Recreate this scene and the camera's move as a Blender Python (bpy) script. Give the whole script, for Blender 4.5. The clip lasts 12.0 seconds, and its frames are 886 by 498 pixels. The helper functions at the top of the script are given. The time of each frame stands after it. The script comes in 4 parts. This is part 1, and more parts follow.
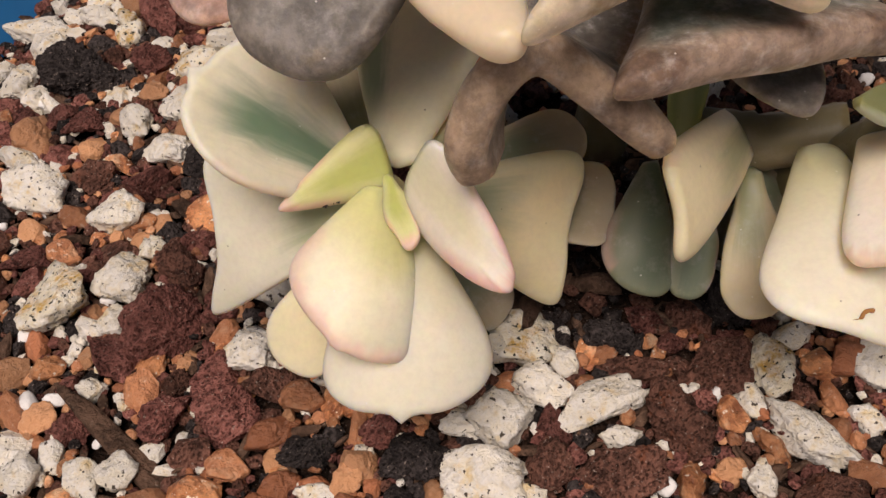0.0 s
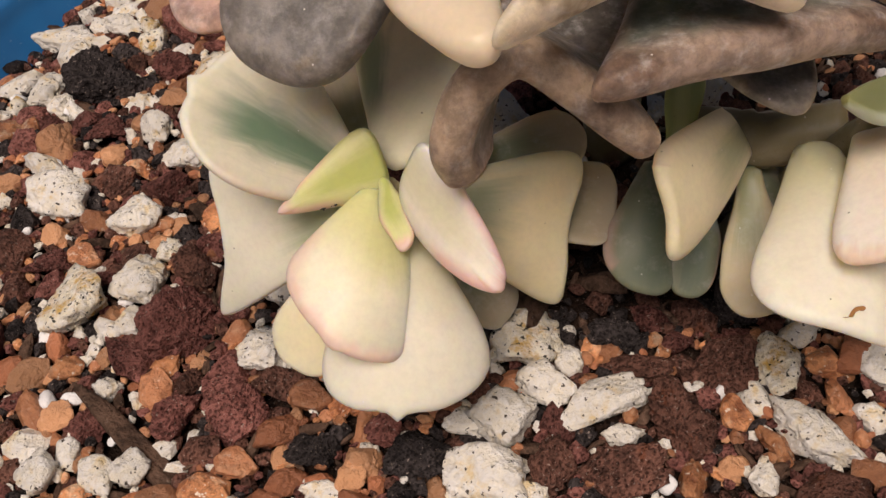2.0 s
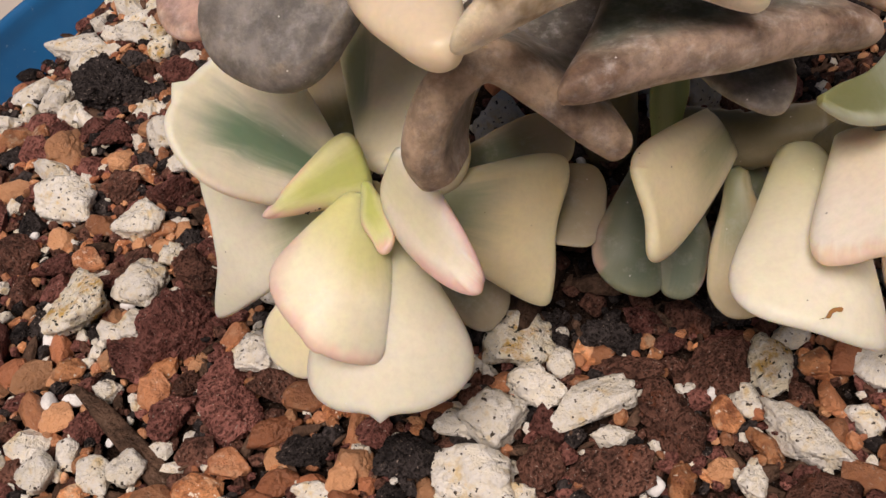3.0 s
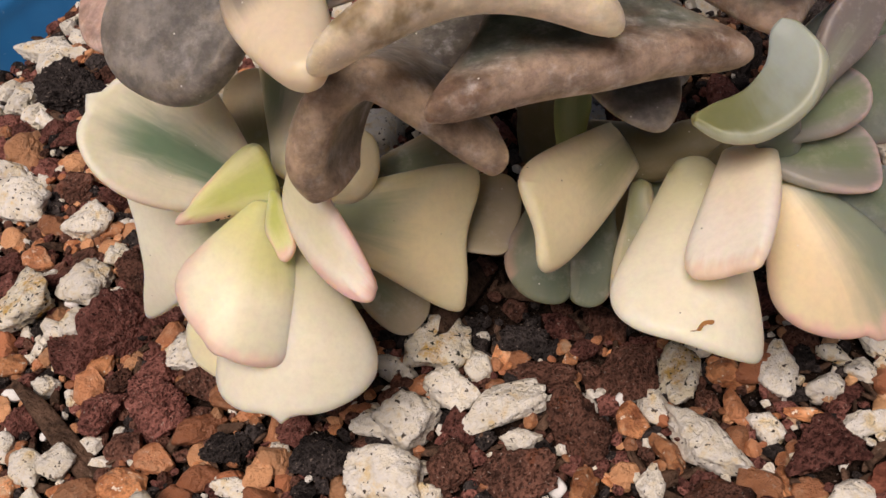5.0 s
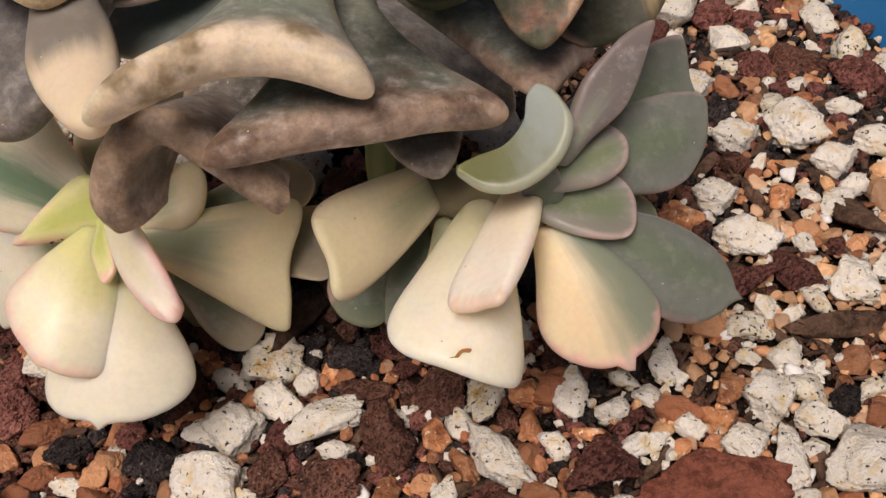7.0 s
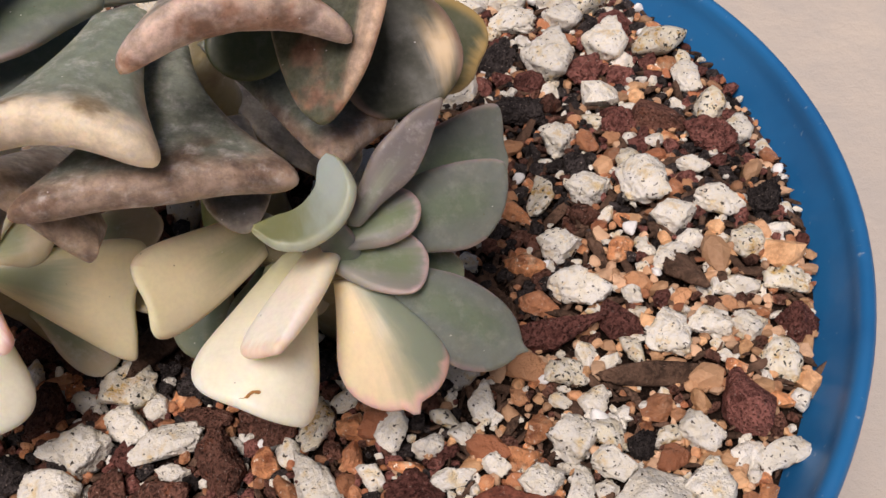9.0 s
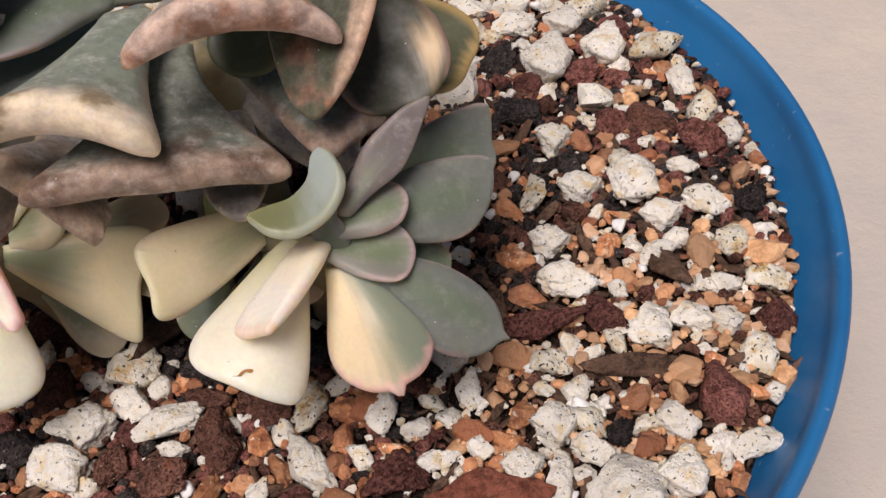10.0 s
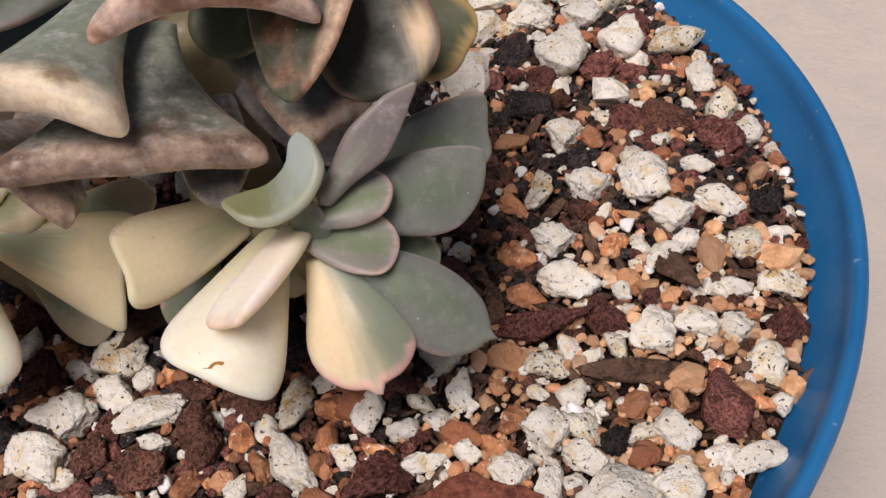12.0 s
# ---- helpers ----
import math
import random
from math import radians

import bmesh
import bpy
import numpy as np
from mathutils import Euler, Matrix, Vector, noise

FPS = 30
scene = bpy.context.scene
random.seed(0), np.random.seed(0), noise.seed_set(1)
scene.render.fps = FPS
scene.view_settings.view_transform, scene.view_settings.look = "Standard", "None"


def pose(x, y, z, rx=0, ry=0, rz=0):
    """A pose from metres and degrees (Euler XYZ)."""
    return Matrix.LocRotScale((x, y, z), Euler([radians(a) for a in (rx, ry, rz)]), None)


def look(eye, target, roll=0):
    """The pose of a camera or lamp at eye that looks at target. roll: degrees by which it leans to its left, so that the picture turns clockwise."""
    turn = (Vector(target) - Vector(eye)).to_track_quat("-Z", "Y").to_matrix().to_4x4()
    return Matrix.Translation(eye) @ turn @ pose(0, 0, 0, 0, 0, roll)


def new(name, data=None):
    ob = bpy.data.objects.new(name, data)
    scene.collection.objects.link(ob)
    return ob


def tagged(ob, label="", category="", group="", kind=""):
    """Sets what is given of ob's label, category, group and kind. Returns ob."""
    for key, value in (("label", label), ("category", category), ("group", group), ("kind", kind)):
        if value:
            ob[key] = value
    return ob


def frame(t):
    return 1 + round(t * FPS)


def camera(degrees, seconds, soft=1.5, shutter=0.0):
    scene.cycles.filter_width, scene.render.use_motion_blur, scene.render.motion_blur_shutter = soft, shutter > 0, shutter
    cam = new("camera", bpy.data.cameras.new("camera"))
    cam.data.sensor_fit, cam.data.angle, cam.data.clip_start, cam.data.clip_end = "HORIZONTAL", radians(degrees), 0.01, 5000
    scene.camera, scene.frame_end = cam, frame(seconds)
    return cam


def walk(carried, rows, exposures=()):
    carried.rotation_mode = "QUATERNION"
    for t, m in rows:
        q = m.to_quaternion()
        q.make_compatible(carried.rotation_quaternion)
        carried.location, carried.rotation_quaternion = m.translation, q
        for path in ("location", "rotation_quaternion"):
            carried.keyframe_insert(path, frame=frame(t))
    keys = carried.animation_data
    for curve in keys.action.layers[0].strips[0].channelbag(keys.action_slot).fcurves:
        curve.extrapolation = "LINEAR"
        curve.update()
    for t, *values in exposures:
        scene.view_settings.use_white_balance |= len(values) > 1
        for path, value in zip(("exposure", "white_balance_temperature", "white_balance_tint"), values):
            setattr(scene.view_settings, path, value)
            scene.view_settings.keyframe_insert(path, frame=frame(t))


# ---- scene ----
cam = camera(46.9, 12.0)
U = 0.01  # the plan is written in centimetres
PATH = [
    (0, (-0.02323, -0.09972, 0.09931), (-0.01552, -0.02075, 0.00928), -4.46),
    (0.5, (-0.02339, -0.10020, 0.09982), (-0.01590, -0.02118, 0.00982), -4.54),
    (1, (-0.02202, -0.10020, 0.09967), (-0.01612, -0.02103, 0.00969), -5.55),
    (1.5, (-0.01918, -0.10051, 0.09964), (-0.01602, -0.02105, 0.00978), -7.23),
    (2, (-0.01812, -0.10141, 0.10019), (-0.01611, -0.02167, 0.01054), -7.99),
    (2.5, (-0.01602, -0.10210, 0.09985), (-0.01613, -0.02169, 0.01077), -9.25),
    (4.5, (-0.00234, -0.10375, 0.10223), (-0.00885, -0.02402, 0.01279), -12.74),
    (5, (0.00019, -0.10484, 0.10212), (-0.00544, -0.02471, 0.01297), -11.65),
    (5.5, (0.00649, -0.10601, 0.10445), (0.00291, -0.02549, 0.01555), -10.54),
    (6, (0.01088, -0.10882, 0.10852), (0.00776, -0.02809, 0.01980), -10.06),
    (6.5, (0.01364, -0.10985, 0.10667), (0.01144, -0.03038, 0.01678), -8.98),
    (7, (0.01970, -0.11205, 0.10972), (0.01672, -0.03131, 0.02100), -8.44),
    (7.5, (0.02620, -0.11231, 0.11289), (0.02396, -0.03152, 0.02419), -7.44),
    (9.5, (0.04761, -0.11922, 0.12096), (0.04200, -0.03782, 0.03298), -7.20),
    (10, (0.04894, -0.12198, 0.12244), (0.04189, -0.04049, 0.03463), -7.45),
    (10.5, (0.05046, -0.12258, 0.12139), (0.04178, -0.04116, 0.03367), -7.72),
    (11, (0.05370, -0.12139, 0.12058), (0.04395, -0.03983, 0.03310), -7.98),
    (11.5, (0.05520, -0.12009, 0.11934), (0.04435, -0.03849, 0.03203), -8.20),
    (12, (0.05544, -0.11873, 0.11701), (0.04330, -0.03718, 0.02982), -8.47),
]
walk(cam, [(t, look(eye, target, roll)) for t, eye, target, roll in PATH],
     exposures=[(0, -0.19, 6950, 21), (7.5, -0.14, 6900, 21), (9.5, 0.0, 6450, 20), (12, 0.0, 6400, 20)])

# ---- light: open shade under a bright, hazy sky ----
world = bpy.data.worlds.new("sky")
scene.world = world
world.use_nodes = True
wt = world.node_tree
sky = wt.nodes.new("ShaderNodeTexSky")
sky.sky_type = 'NISHITA'
sky.sun_disc = False
sky.sun_elevation = radians(63)
sky.sun_rotation = radians(198)
sky.dust_density = 4.0
wt.links.new(sky.outputs["Color"], wt.nodes["Background"].inputs["Color"])
wt.nodes["Background"].inputs["Strength"].default_value = 0.027
sun = new("sun", bpy.data.lights.new("sun", 'SUN'))
sun.data.energy = 3.55
sun.data.angle = radians(30)
sun.data.color = (1.0, 0.93, 0.84)
sun.matrix_world = look((-0.13, -0.40, 0.90), (0, 0, 0))


# ---- materials ----
def mat(name):
    m = bpy.data.materials.new(name)
    m.use_nodes = True
    t = m.node_tree
    return m, t, t.nodes["Principled BSDF"]


def node(t, kind, **inputs):
    n = t.nodes.new(kind)
    for key, value in inputs.items():
        n.inputs[key.replace("_", " ")].default_value = value
    return n


def noise_tex(t, scale, detail=4.0, rough=0.55, vec=None, w=0.0):
    n = t.nodes.new("ShaderNodeTexNoise")
    n.inputs["Scale"].default_value = scale
    n.inputs["Detail"].default_value = detail
    n.inputs["Roughness"].default_value = rough
    if vec is None:
        c = t.nodes.new("ShaderNodeTexCoord")
        vec = c.outputs["Object"]
    t.links.new(vec, n.inputs["Vector"])
    return n.outputs["Fac"]


def ramp(t, fac, a, b, lo=0.0, hi=1.0):
    r = t.nodes.new("ShaderNodeMapRange")
    r.interpolation_type = 'SMOOTHSTEP'
    t.links.new(fac, r.inputs["Value"])
    for k, v in (("From Min", a), ("From Max", b), ("To Min", lo), ("To Max", hi)):
        r.inputs[k].default_value = v
    return r.outputs["Result"]


def math_(t, op, a, b=None):
    n = t.nodes.new("ShaderNodeMath")
    n.operation = op
    for i, v in enumerate((a, b)):
        if v is None:
            continue
        if isinstance(v, (int, float)):
            n.inputs[i].default_value = v
        else:
            t.links.new(v, n.inputs[i])
    return n.outputs[0]


def mix(t, fac, a, b):
    n = t.nodes.new("ShaderNodeMix")
    n.data_type = 'RGBA'
    for sock, v in ((n.inputs[0], fac), (n.inputs[6], a), (n.inputs[7], b)):
        if isinstance(v, tuple):
            sock.default_value = (*v, 1.0)
        elif isinstance(v, (int, float)):
            sock.default_value = v
        else:
            t.links.new(v, sock)
    return n.outputs[2]


def bump(t, p, height, strength, dist):
    b = t.nodes.new("ShaderNodeBump")
    b.inputs["Strength"].default_value = strength
    b.inputs["Distance"].default_value = dist
    t.links.new(height, b.inputs["Height"])
    t.links.new(b.outputs["Normal"], p.inputs["Normal"])


def stone_mat(name, dark, light, other=None, other_amt=0.45, specks=None, speck_amt=0.62, rough=0.85, vary=0.35, pit=0.6, grain=900.0, hues=(), holes=0.0):
    """Stone: two tones by a coarse noise, stains of a third, fine specks, a pitted bump; each stone is a little different."""
    m, t, p = mat(name)
    info = t.nodes.new("ShaderNodeObjectInfo")
    geo = t.nodes.new("ShaderNodeNewGeometry")
    vec = geo.outputs["Position"]
    chance = math_(t, 'FRACT', math_(t, 'ADD', info.outputs["Random"], geo.outputs["Random Per Island"]))
    big = noise_tex(t, 260, 3, 0.5, vec)
    fine = noise_tex(t, grain, 5, 0.7, vec)
    col = mix(t, ramp(t, big, 0.32, 0.68), dark, light)
    if other:
        col = mix(t, ramp(t, noise_tex(t, 330, 3, 0.6, vec), other_amt, other_amt + 0.16), col, other)
    col = mix(t, ramp(t, fine, 0.4, 0.62, 0.0, 0.55), col, tuple(min(0.85, c * 1.35) for c in light))
    if dark[0] < 0.5:
        col = mix(t, ramp(t, noise_tex(t, grain * 2.2, 4, 0.7, vec), 0.6, 0.72, 0.0, 0.4), col, (0.60, 0.48, 0.38))
    col = mix(t, ramp(t, noise_tex(t, grain * 1.1, 4, 0.7, vec), 0.52, 0.68, 0.0, 0.6 if dark[0] < 0.4 else 0.22), col, tuple(c * 0.45 for c in dark))
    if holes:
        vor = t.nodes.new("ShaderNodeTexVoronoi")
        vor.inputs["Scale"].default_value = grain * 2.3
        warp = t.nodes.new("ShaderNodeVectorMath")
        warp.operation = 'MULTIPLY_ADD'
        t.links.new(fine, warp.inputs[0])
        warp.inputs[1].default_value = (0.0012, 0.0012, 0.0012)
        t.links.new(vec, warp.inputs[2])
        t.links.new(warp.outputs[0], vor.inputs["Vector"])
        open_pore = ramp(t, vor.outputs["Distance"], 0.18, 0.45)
        # Pores are tinted darker: the shade inside the pits, put into the colour.
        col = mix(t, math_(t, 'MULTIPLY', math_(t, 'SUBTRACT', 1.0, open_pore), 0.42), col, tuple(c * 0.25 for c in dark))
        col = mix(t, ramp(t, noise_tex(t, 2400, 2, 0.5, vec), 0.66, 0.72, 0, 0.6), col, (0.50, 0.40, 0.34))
    if specks:
        col = mix(t, ramp(t, noise_tex(t, 1500, 2, 0.5, vec), speck_amt, speck_amt + 0.05), col, specks)
    if hues:
        second = math_(t, 'FRACT', math_(t, 'MULTIPLY', chance, 7.3))
        for k, tone in enumerate(hues):
            col = mix(t, ramp(t, second, 0.25 + 0.28 * k, 0.3 + 0.28 * k, 0, 0.7), col, tone)
    hsv = t.nodes.new("ShaderNodeHueSaturation")
    t.links.new(col, hsv.inputs["Color"])
    t.links.new(ramp(t, chance, 0, 1, 1 - vary, 1 + vary), hsv.inputs["Value"])
    t.links.new(hsv.outputs["Color"], p.inputs["Base Color"])
    p.inputs["Roughness"].default_value = rough
    p.inputs["Specular IOR Level"].default_value = 0.5 if rough < 0.7 else 0.12
    h = math_(t, 'ADD', math_(t, 'MULTIPLY', fine, 1.6), math_(t, 'MULTIPLY', big, 1.5))
    if holes:
        h = math_(t, 'ADD', h, math_(t, 'MULTIPLY', open_pore, holes))
    bump(t, p, h, min(1.0, pit), 0.0008 * max(1.0, pit))
    return m


M_PUMICE = stone_mat("pumice", (0.83, 0.77, 0.63), (0.92, 0.88, 0.77), (0.80, 0.64, 0.37), 0.53, (0.09, 0.075, 0.06), 0.645, vary=0.1, pit=0.85)
M_STAINED = stone_mat("stained_pumice", (0.76, 0.68, 0.50), (0.90, 0.84, 0.66), (0.62, 0.40, 0.12), 0.49, (0.05, 0.05, 0.04), 0.61, vary=0.1, pit=0.8)
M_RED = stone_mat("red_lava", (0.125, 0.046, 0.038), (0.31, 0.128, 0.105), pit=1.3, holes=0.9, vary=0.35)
M_BROWN = stone_mat("brown_lava", (0.085, 0.042, 0.032), (0.23, 0.108, 0.078), (0.24, 0.08, 0.04), 0.58, pit=1.3, holes=0.9, vary=0.3)
M_BLACK = stone_mat("black_lava", (0.020, 0.017, 0.017), (0.075, 0.062, 0.060), pit=1.3, holes=0.9, vary=0.3)
M_CLAY = stone_mat("baked_clay", (0.25, 0.078, 0.030), (0.62, 0.28, 0.125), (0.66, 0.45, 0.29), 0.54, (0.78, 0.66, 0.54), 0.64, rough=0.36, vary=0.35, pit=0.8, grain=800.0, hues=((0.42, 0.18, 0.09), (0.62, 0.33, 0.17), (0.34, 0.10, 0.045)))
M_TAN = stone_mat("tan_clay", (0.42, 0.21, 0.095), (0.64, 0.38, 0.20), rough=0.5, vary=0.28, pit=0.5, grain=800.0, hues=((0.48, 0.28, 0.16), (0.64, 0.42, 0.27)))
M_BARK = stone_mat("bark", (0.045, 0.028, 0.02), (0.15, 0.09, 0.062), pit=0.9, vary=0.3)
M_PERLITE = stone_mat("perlite", (0.84, 0.84, 0.82), (0.90, 0.90, 0.88), None, vary=0.06, pit=0.4)
M_SLAB = stone_mat("red_slab", (0.12, 0.040, 0.026), (0.24, 0.085, 0.055), (0.10, 0.035, 0.025), 0.5, pit=0.7, vary=0.05)
M_SOIL = stone_mat("soil", (0.012, 0.008, 0.006), (0.045, 0.026, 0.018), (0.09, 0.045, 0.028), 0.60, pit=1.3, holes=0.9, vary=0.0)


def leaf_mat(name, main, second=None, centre=0.5, spread=0.3, u0=0.0, u1=1.0, edge=None, edge_w=0.10, edge_amt=0.8,
             tip=None, tip_u=0.85, blot=None, blot_amt=0.62, blot_from=0.0, dust=0.03, rough=0.38, sss=0.75, relief=0.08, heart=None, mottle=0.0):
    """Leaf skin: main colour, a lengthwise streak of a second one, coloured margin and end, blotches (all over or towards the end), pale waxy dust."""
    m, t, p = mat(name)
    uv = t.nodes.new("ShaderNodeUVMap")
    sep = t.nodes.new("ShaderNodeSeparateXYZ")
    t.links.new(uv.outputs["UV"], sep.inputs[0])
    v, u = sep.outputs[0], sep.outputs[1]
    st = t.nodes.new("ShaderNodeVectorMath")
    st.operation = 'MULTIPLY'
    t.links.new(uv.outputs["UV"], st.inputs[0])
    st.inputs[1].default_value = (9, 1.6, 1)
    wob = math_(t, 'SUBTRACT', noise_tex(t, 1.0, 3, 0.6, st.outputs[0]), 0.5)
    soft = noise_tex(t, 120, 3, 0.5)
    fine = noise_tex(t, 1500, 3, 0.6)
    col = mix(t, ramp(t, soft, 0.3, 0.7, 0, 1), main, tuple(c * 0.9 for c in main))
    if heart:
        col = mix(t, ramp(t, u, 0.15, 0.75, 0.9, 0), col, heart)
    off = math_(t, 'ABSOLUTE', math_(t, 'SUBTRACT', v, centre))
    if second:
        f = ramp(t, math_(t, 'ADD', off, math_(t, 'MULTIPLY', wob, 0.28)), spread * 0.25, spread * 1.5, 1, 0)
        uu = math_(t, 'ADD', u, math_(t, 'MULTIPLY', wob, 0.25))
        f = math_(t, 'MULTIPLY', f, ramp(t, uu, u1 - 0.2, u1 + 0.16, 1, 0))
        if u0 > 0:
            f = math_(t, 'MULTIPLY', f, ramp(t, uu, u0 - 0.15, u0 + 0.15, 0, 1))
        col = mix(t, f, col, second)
    rim = math_(t, 'ABSOLUTE', math_(t, 'SUBTRACT', v, 0.5))
    if edge:
        f = ramp(t, math_(t, 'ADD', rim, math_(t, 'MULTIPLY', wob, 0.06)), 0.5 - edge_w, 0.5, 0, edge_amt)
        f = math_(t, 'MULTIPLY', f, ramp(t, u, 0.35, 0.6, 0, 1))
        col = mix(t, f, col, edge)
    if tip:
        f = ramp(t, math_(t, 'ADD', u, math_(t, 'MULTIPLY', wob, 0.12)), tip_u, min(1.0, tip_u + 0.16), 0, 0.9)
        col = mix(t, f, col, tip)
    if blot:
        f = ramp(t, noise_tex(t, 160, 4, 0.55), blot_amt, blot_amt + 0.15, 0, 0.85)
        if blot_from:
            f = math_(t, 'MULTIPLY', f, ramp(t, u, blot_from - 0.1, blot_from + 0.1))
        col = mix(t, f, col, blot)
    if dust > 0:
        col = mix(t, ramp(t, noise_tex(t, 420, 5, 0.7), 0.48, 0.72, 0, dust), col, (0.62, 0.60, 0.58))
    col = mix(t, ramp(t, fine, 0.3, 0.8, 0, 0.10), col, (0.25, 0.22, 0.17))
    if mottle:
        shade = t.nodes.new("ShaderNodeVectorMath")
        shade.operation = 'SCALE'
        t.links.new(col, shade.inputs[0])
        t.links.new(ramp(t, noise_tex(t, 380, 7, 0.72), 0.34, 0.66, 1 - mottle, 1 + 0.7 * mottle), shade.inputs["Scale"])
        col = shade.outputs[0]
    for size, cut, tone in ((620, 0.08, (0.14, 0.11, 0.07)), (800, 0.09, (0.8, 0.78, 0.74))):
        dots = t.nodes.new("ShaderNodeTexVoronoi")
        dots.inputs["Scale"].default_value = size
        c = t.nodes.new("ShaderNodeTexCoord")
        t.links.new(c.outputs["Object"], dots.inputs["Vector"])
        pick = t.nodes.new("ShaderNodeSeparateColor")
        t.links.new(dots.outputs["Color"], pick.inputs[0])
        f = math_(t, 'MULTIPLY', ramp(t, dots.outputs["Distance"], cut * 0.5, cut, 0.75, 0), ramp(t, pick.outputs[0], 0.86, 0.88))
        col = mix(t, f, col, tone)
    t.links.new(col, p.inputs["Base Color"])
    t.links.new(ramp(t, noise_tex(t, 300, 3, 0.6), 0.3, 0.7, rough - 0.06, rough + 0.12), p.inputs["Roughness"])
    p.inputs["Subsurface Weight"].default_value = sss
    p.inputs["Subsurface Radius"].default_value = (0.004, 0.003, 0.0015)
    p.inputs["Subsurface Scale"].default_value = 0.9
    p.inputs["Specular IOR Level"].default_value = 0.3
    bump(t, p, math_(t, 'ADD', math_(t, 'MULTIPLY', fine, 0.3), soft), relief, 0.0006)
    return m


PINK, BROWN = (0.78, 0.47, 0.42), (0.23, 0.155, 0.115)
L_CREAM = leaf_mat("cream_leaf", (0.82, 0.73, 0.49), (0.50, 0.50, 0.30), 0.5, 0.25, 0, 0.5, PINK, 0.06, 0.25)
L_MILK = leaf_mat("milky_leaf", (0.83, 0.80, 0.65), (0.42, 0.47, 0.30), 0.5, 0.28, 0, 0.5, PINK, 0.05, 0.12)
L_PALE = leaf_mat("pale_leaf", (0.86, 0.82, 0.67), None, edge=PINK, edge_w=0.06, edge_amt=0.12, heart=(0.55, 0.53, 0.32))
L_HEART = leaf_mat("young_leaf", (0.84, 0.80, 0.62), (0.58, 0.58, 0.28), 0.62, 0.28, 0, 0.55, PINK, 0.10, 0.6, tip=(0.82, 0.55, 0.47), tip_u=0.9, heart=(0.66, 0.65, 0.28))
L_LIME = leaf_mat("lime_leaf", (0.66, 0.65, 0.32), (0.46, 0.50, 0.16), 0.55, 0.26, 0, 0.7, (0.78, 0.52, 0.40), 0.24, 0.9, tip=PINK, tip_u=0.8)
L_STREAK = leaf_mat("streaked_leaf", (0.83, 0.79, 0.63), (0.16, 0.25, 0.16), 0.52, 0.22, 0.12, 0.84, PINK, 0.08, 0.3)
L_OLIVE = leaf_mat("olive_cream_leaf", (0.62, 0.54, 0.36), (0.27, 0.29, 0.17), 0.45, 0.34, 0, 0.6, dust=0.2)
L_BACK = leaf_mat("cream_green_back_leaf", (0.80, 0.74, 0.54), (0.36, 0.42, 0.25), 0.15, 0.14, 0.3, 0.85, dust=0.05)
L_SIDE = leaf_mat("cream_side_leaf", (0.80, 0.70, 0.45), (0.33, 0.37, 0.24), 0.42, 0.30, 0, 0.58, dust=0.1)
L_PINK = leaf_mat("pink_leaf", (0.86, 0.79, 0.68), (0.70, 0.67, 0.48), 0.5, 0.25, 0, 0.7, (0.82, 0.45, 0.43), 0.24, 0.8, tip=(0.82, 0.50, 0.46), tip_u=0.86)
L_BLUSH = leaf_mat("blush_leaf", (0.92, 0.84, 0.74), None, edge=PINK, edge_w=0.06, edge_amt=0.25, tip=(0.80, 0.58, 0.47), tip_u=0.9, heart=(0.84, 0.72, 0.52))
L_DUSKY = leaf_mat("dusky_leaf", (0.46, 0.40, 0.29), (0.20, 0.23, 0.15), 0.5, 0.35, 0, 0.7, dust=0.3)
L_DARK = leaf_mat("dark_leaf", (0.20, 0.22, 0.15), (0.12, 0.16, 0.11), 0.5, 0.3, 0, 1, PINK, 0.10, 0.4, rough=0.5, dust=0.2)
L_HALF = leaf_mat("half_green_leaf", (0.84, 0.70, 0.47), (0.24, 0.28, 0.21), 0.88, 0.42, 0, 1.2, PINK, 0.06, 0.45, tip=PINK, tip_u=0.9)
L_GREYGREEN = leaf_mat("grey_green_leaf", (0.18, 0.202, 0.18), (0.14, 0.18, 0.125), 0.5, 0.25, 0, 0.85, (0.44, 0.32, 0.33), 0.06, 0.5, dust=0.12, mottle=0.1, blot=(0.24, 0.26, 0.15), blot_amt=0.62)
L_GREENPINK = leaf_mat("green_pink_leaf", (0.27, 0.265, 0.24), (0.17, 0.215, 0.125), 0.5, 0.27, 0, 0.9, (0.50, 0.35, 0.35), 0.10, 0.5, tip=(0.50, 0.36, 0.36), tip_u=0.9, dust=0.15)
L_PURPLE = leaf_mat("purple_grey_leaf", (0.19, 0.17, 0.165), (0.25, 0.27, 0.22), 0.5, 0.2, 0, 0.5, (0.30, 0.24, 0.25), 0.12, 0.6, blot=(0.20, 0.14, 0.12), blot_amt=0.62, dust=0.3)
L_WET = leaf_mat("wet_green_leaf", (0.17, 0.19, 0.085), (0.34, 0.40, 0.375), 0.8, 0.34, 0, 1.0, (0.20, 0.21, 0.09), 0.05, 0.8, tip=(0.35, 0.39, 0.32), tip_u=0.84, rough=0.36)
L_BROWN = leaf_mat("grey_brown_leaf", (0.16, 0.178, 0.145), (0.205, 0.225, 0.185), 0.5, 0.3, 0, 0.8, BROWN, 0.12, 0.9, tip=(0.35, 0.255, 0.20), tip_u=0.8, blot=(0.14, 0.085, 0.06), blot_amt=0.5, blot_from=0.75, dust=0.4, rough=0.52, relief=0.45, mottle=0.38)
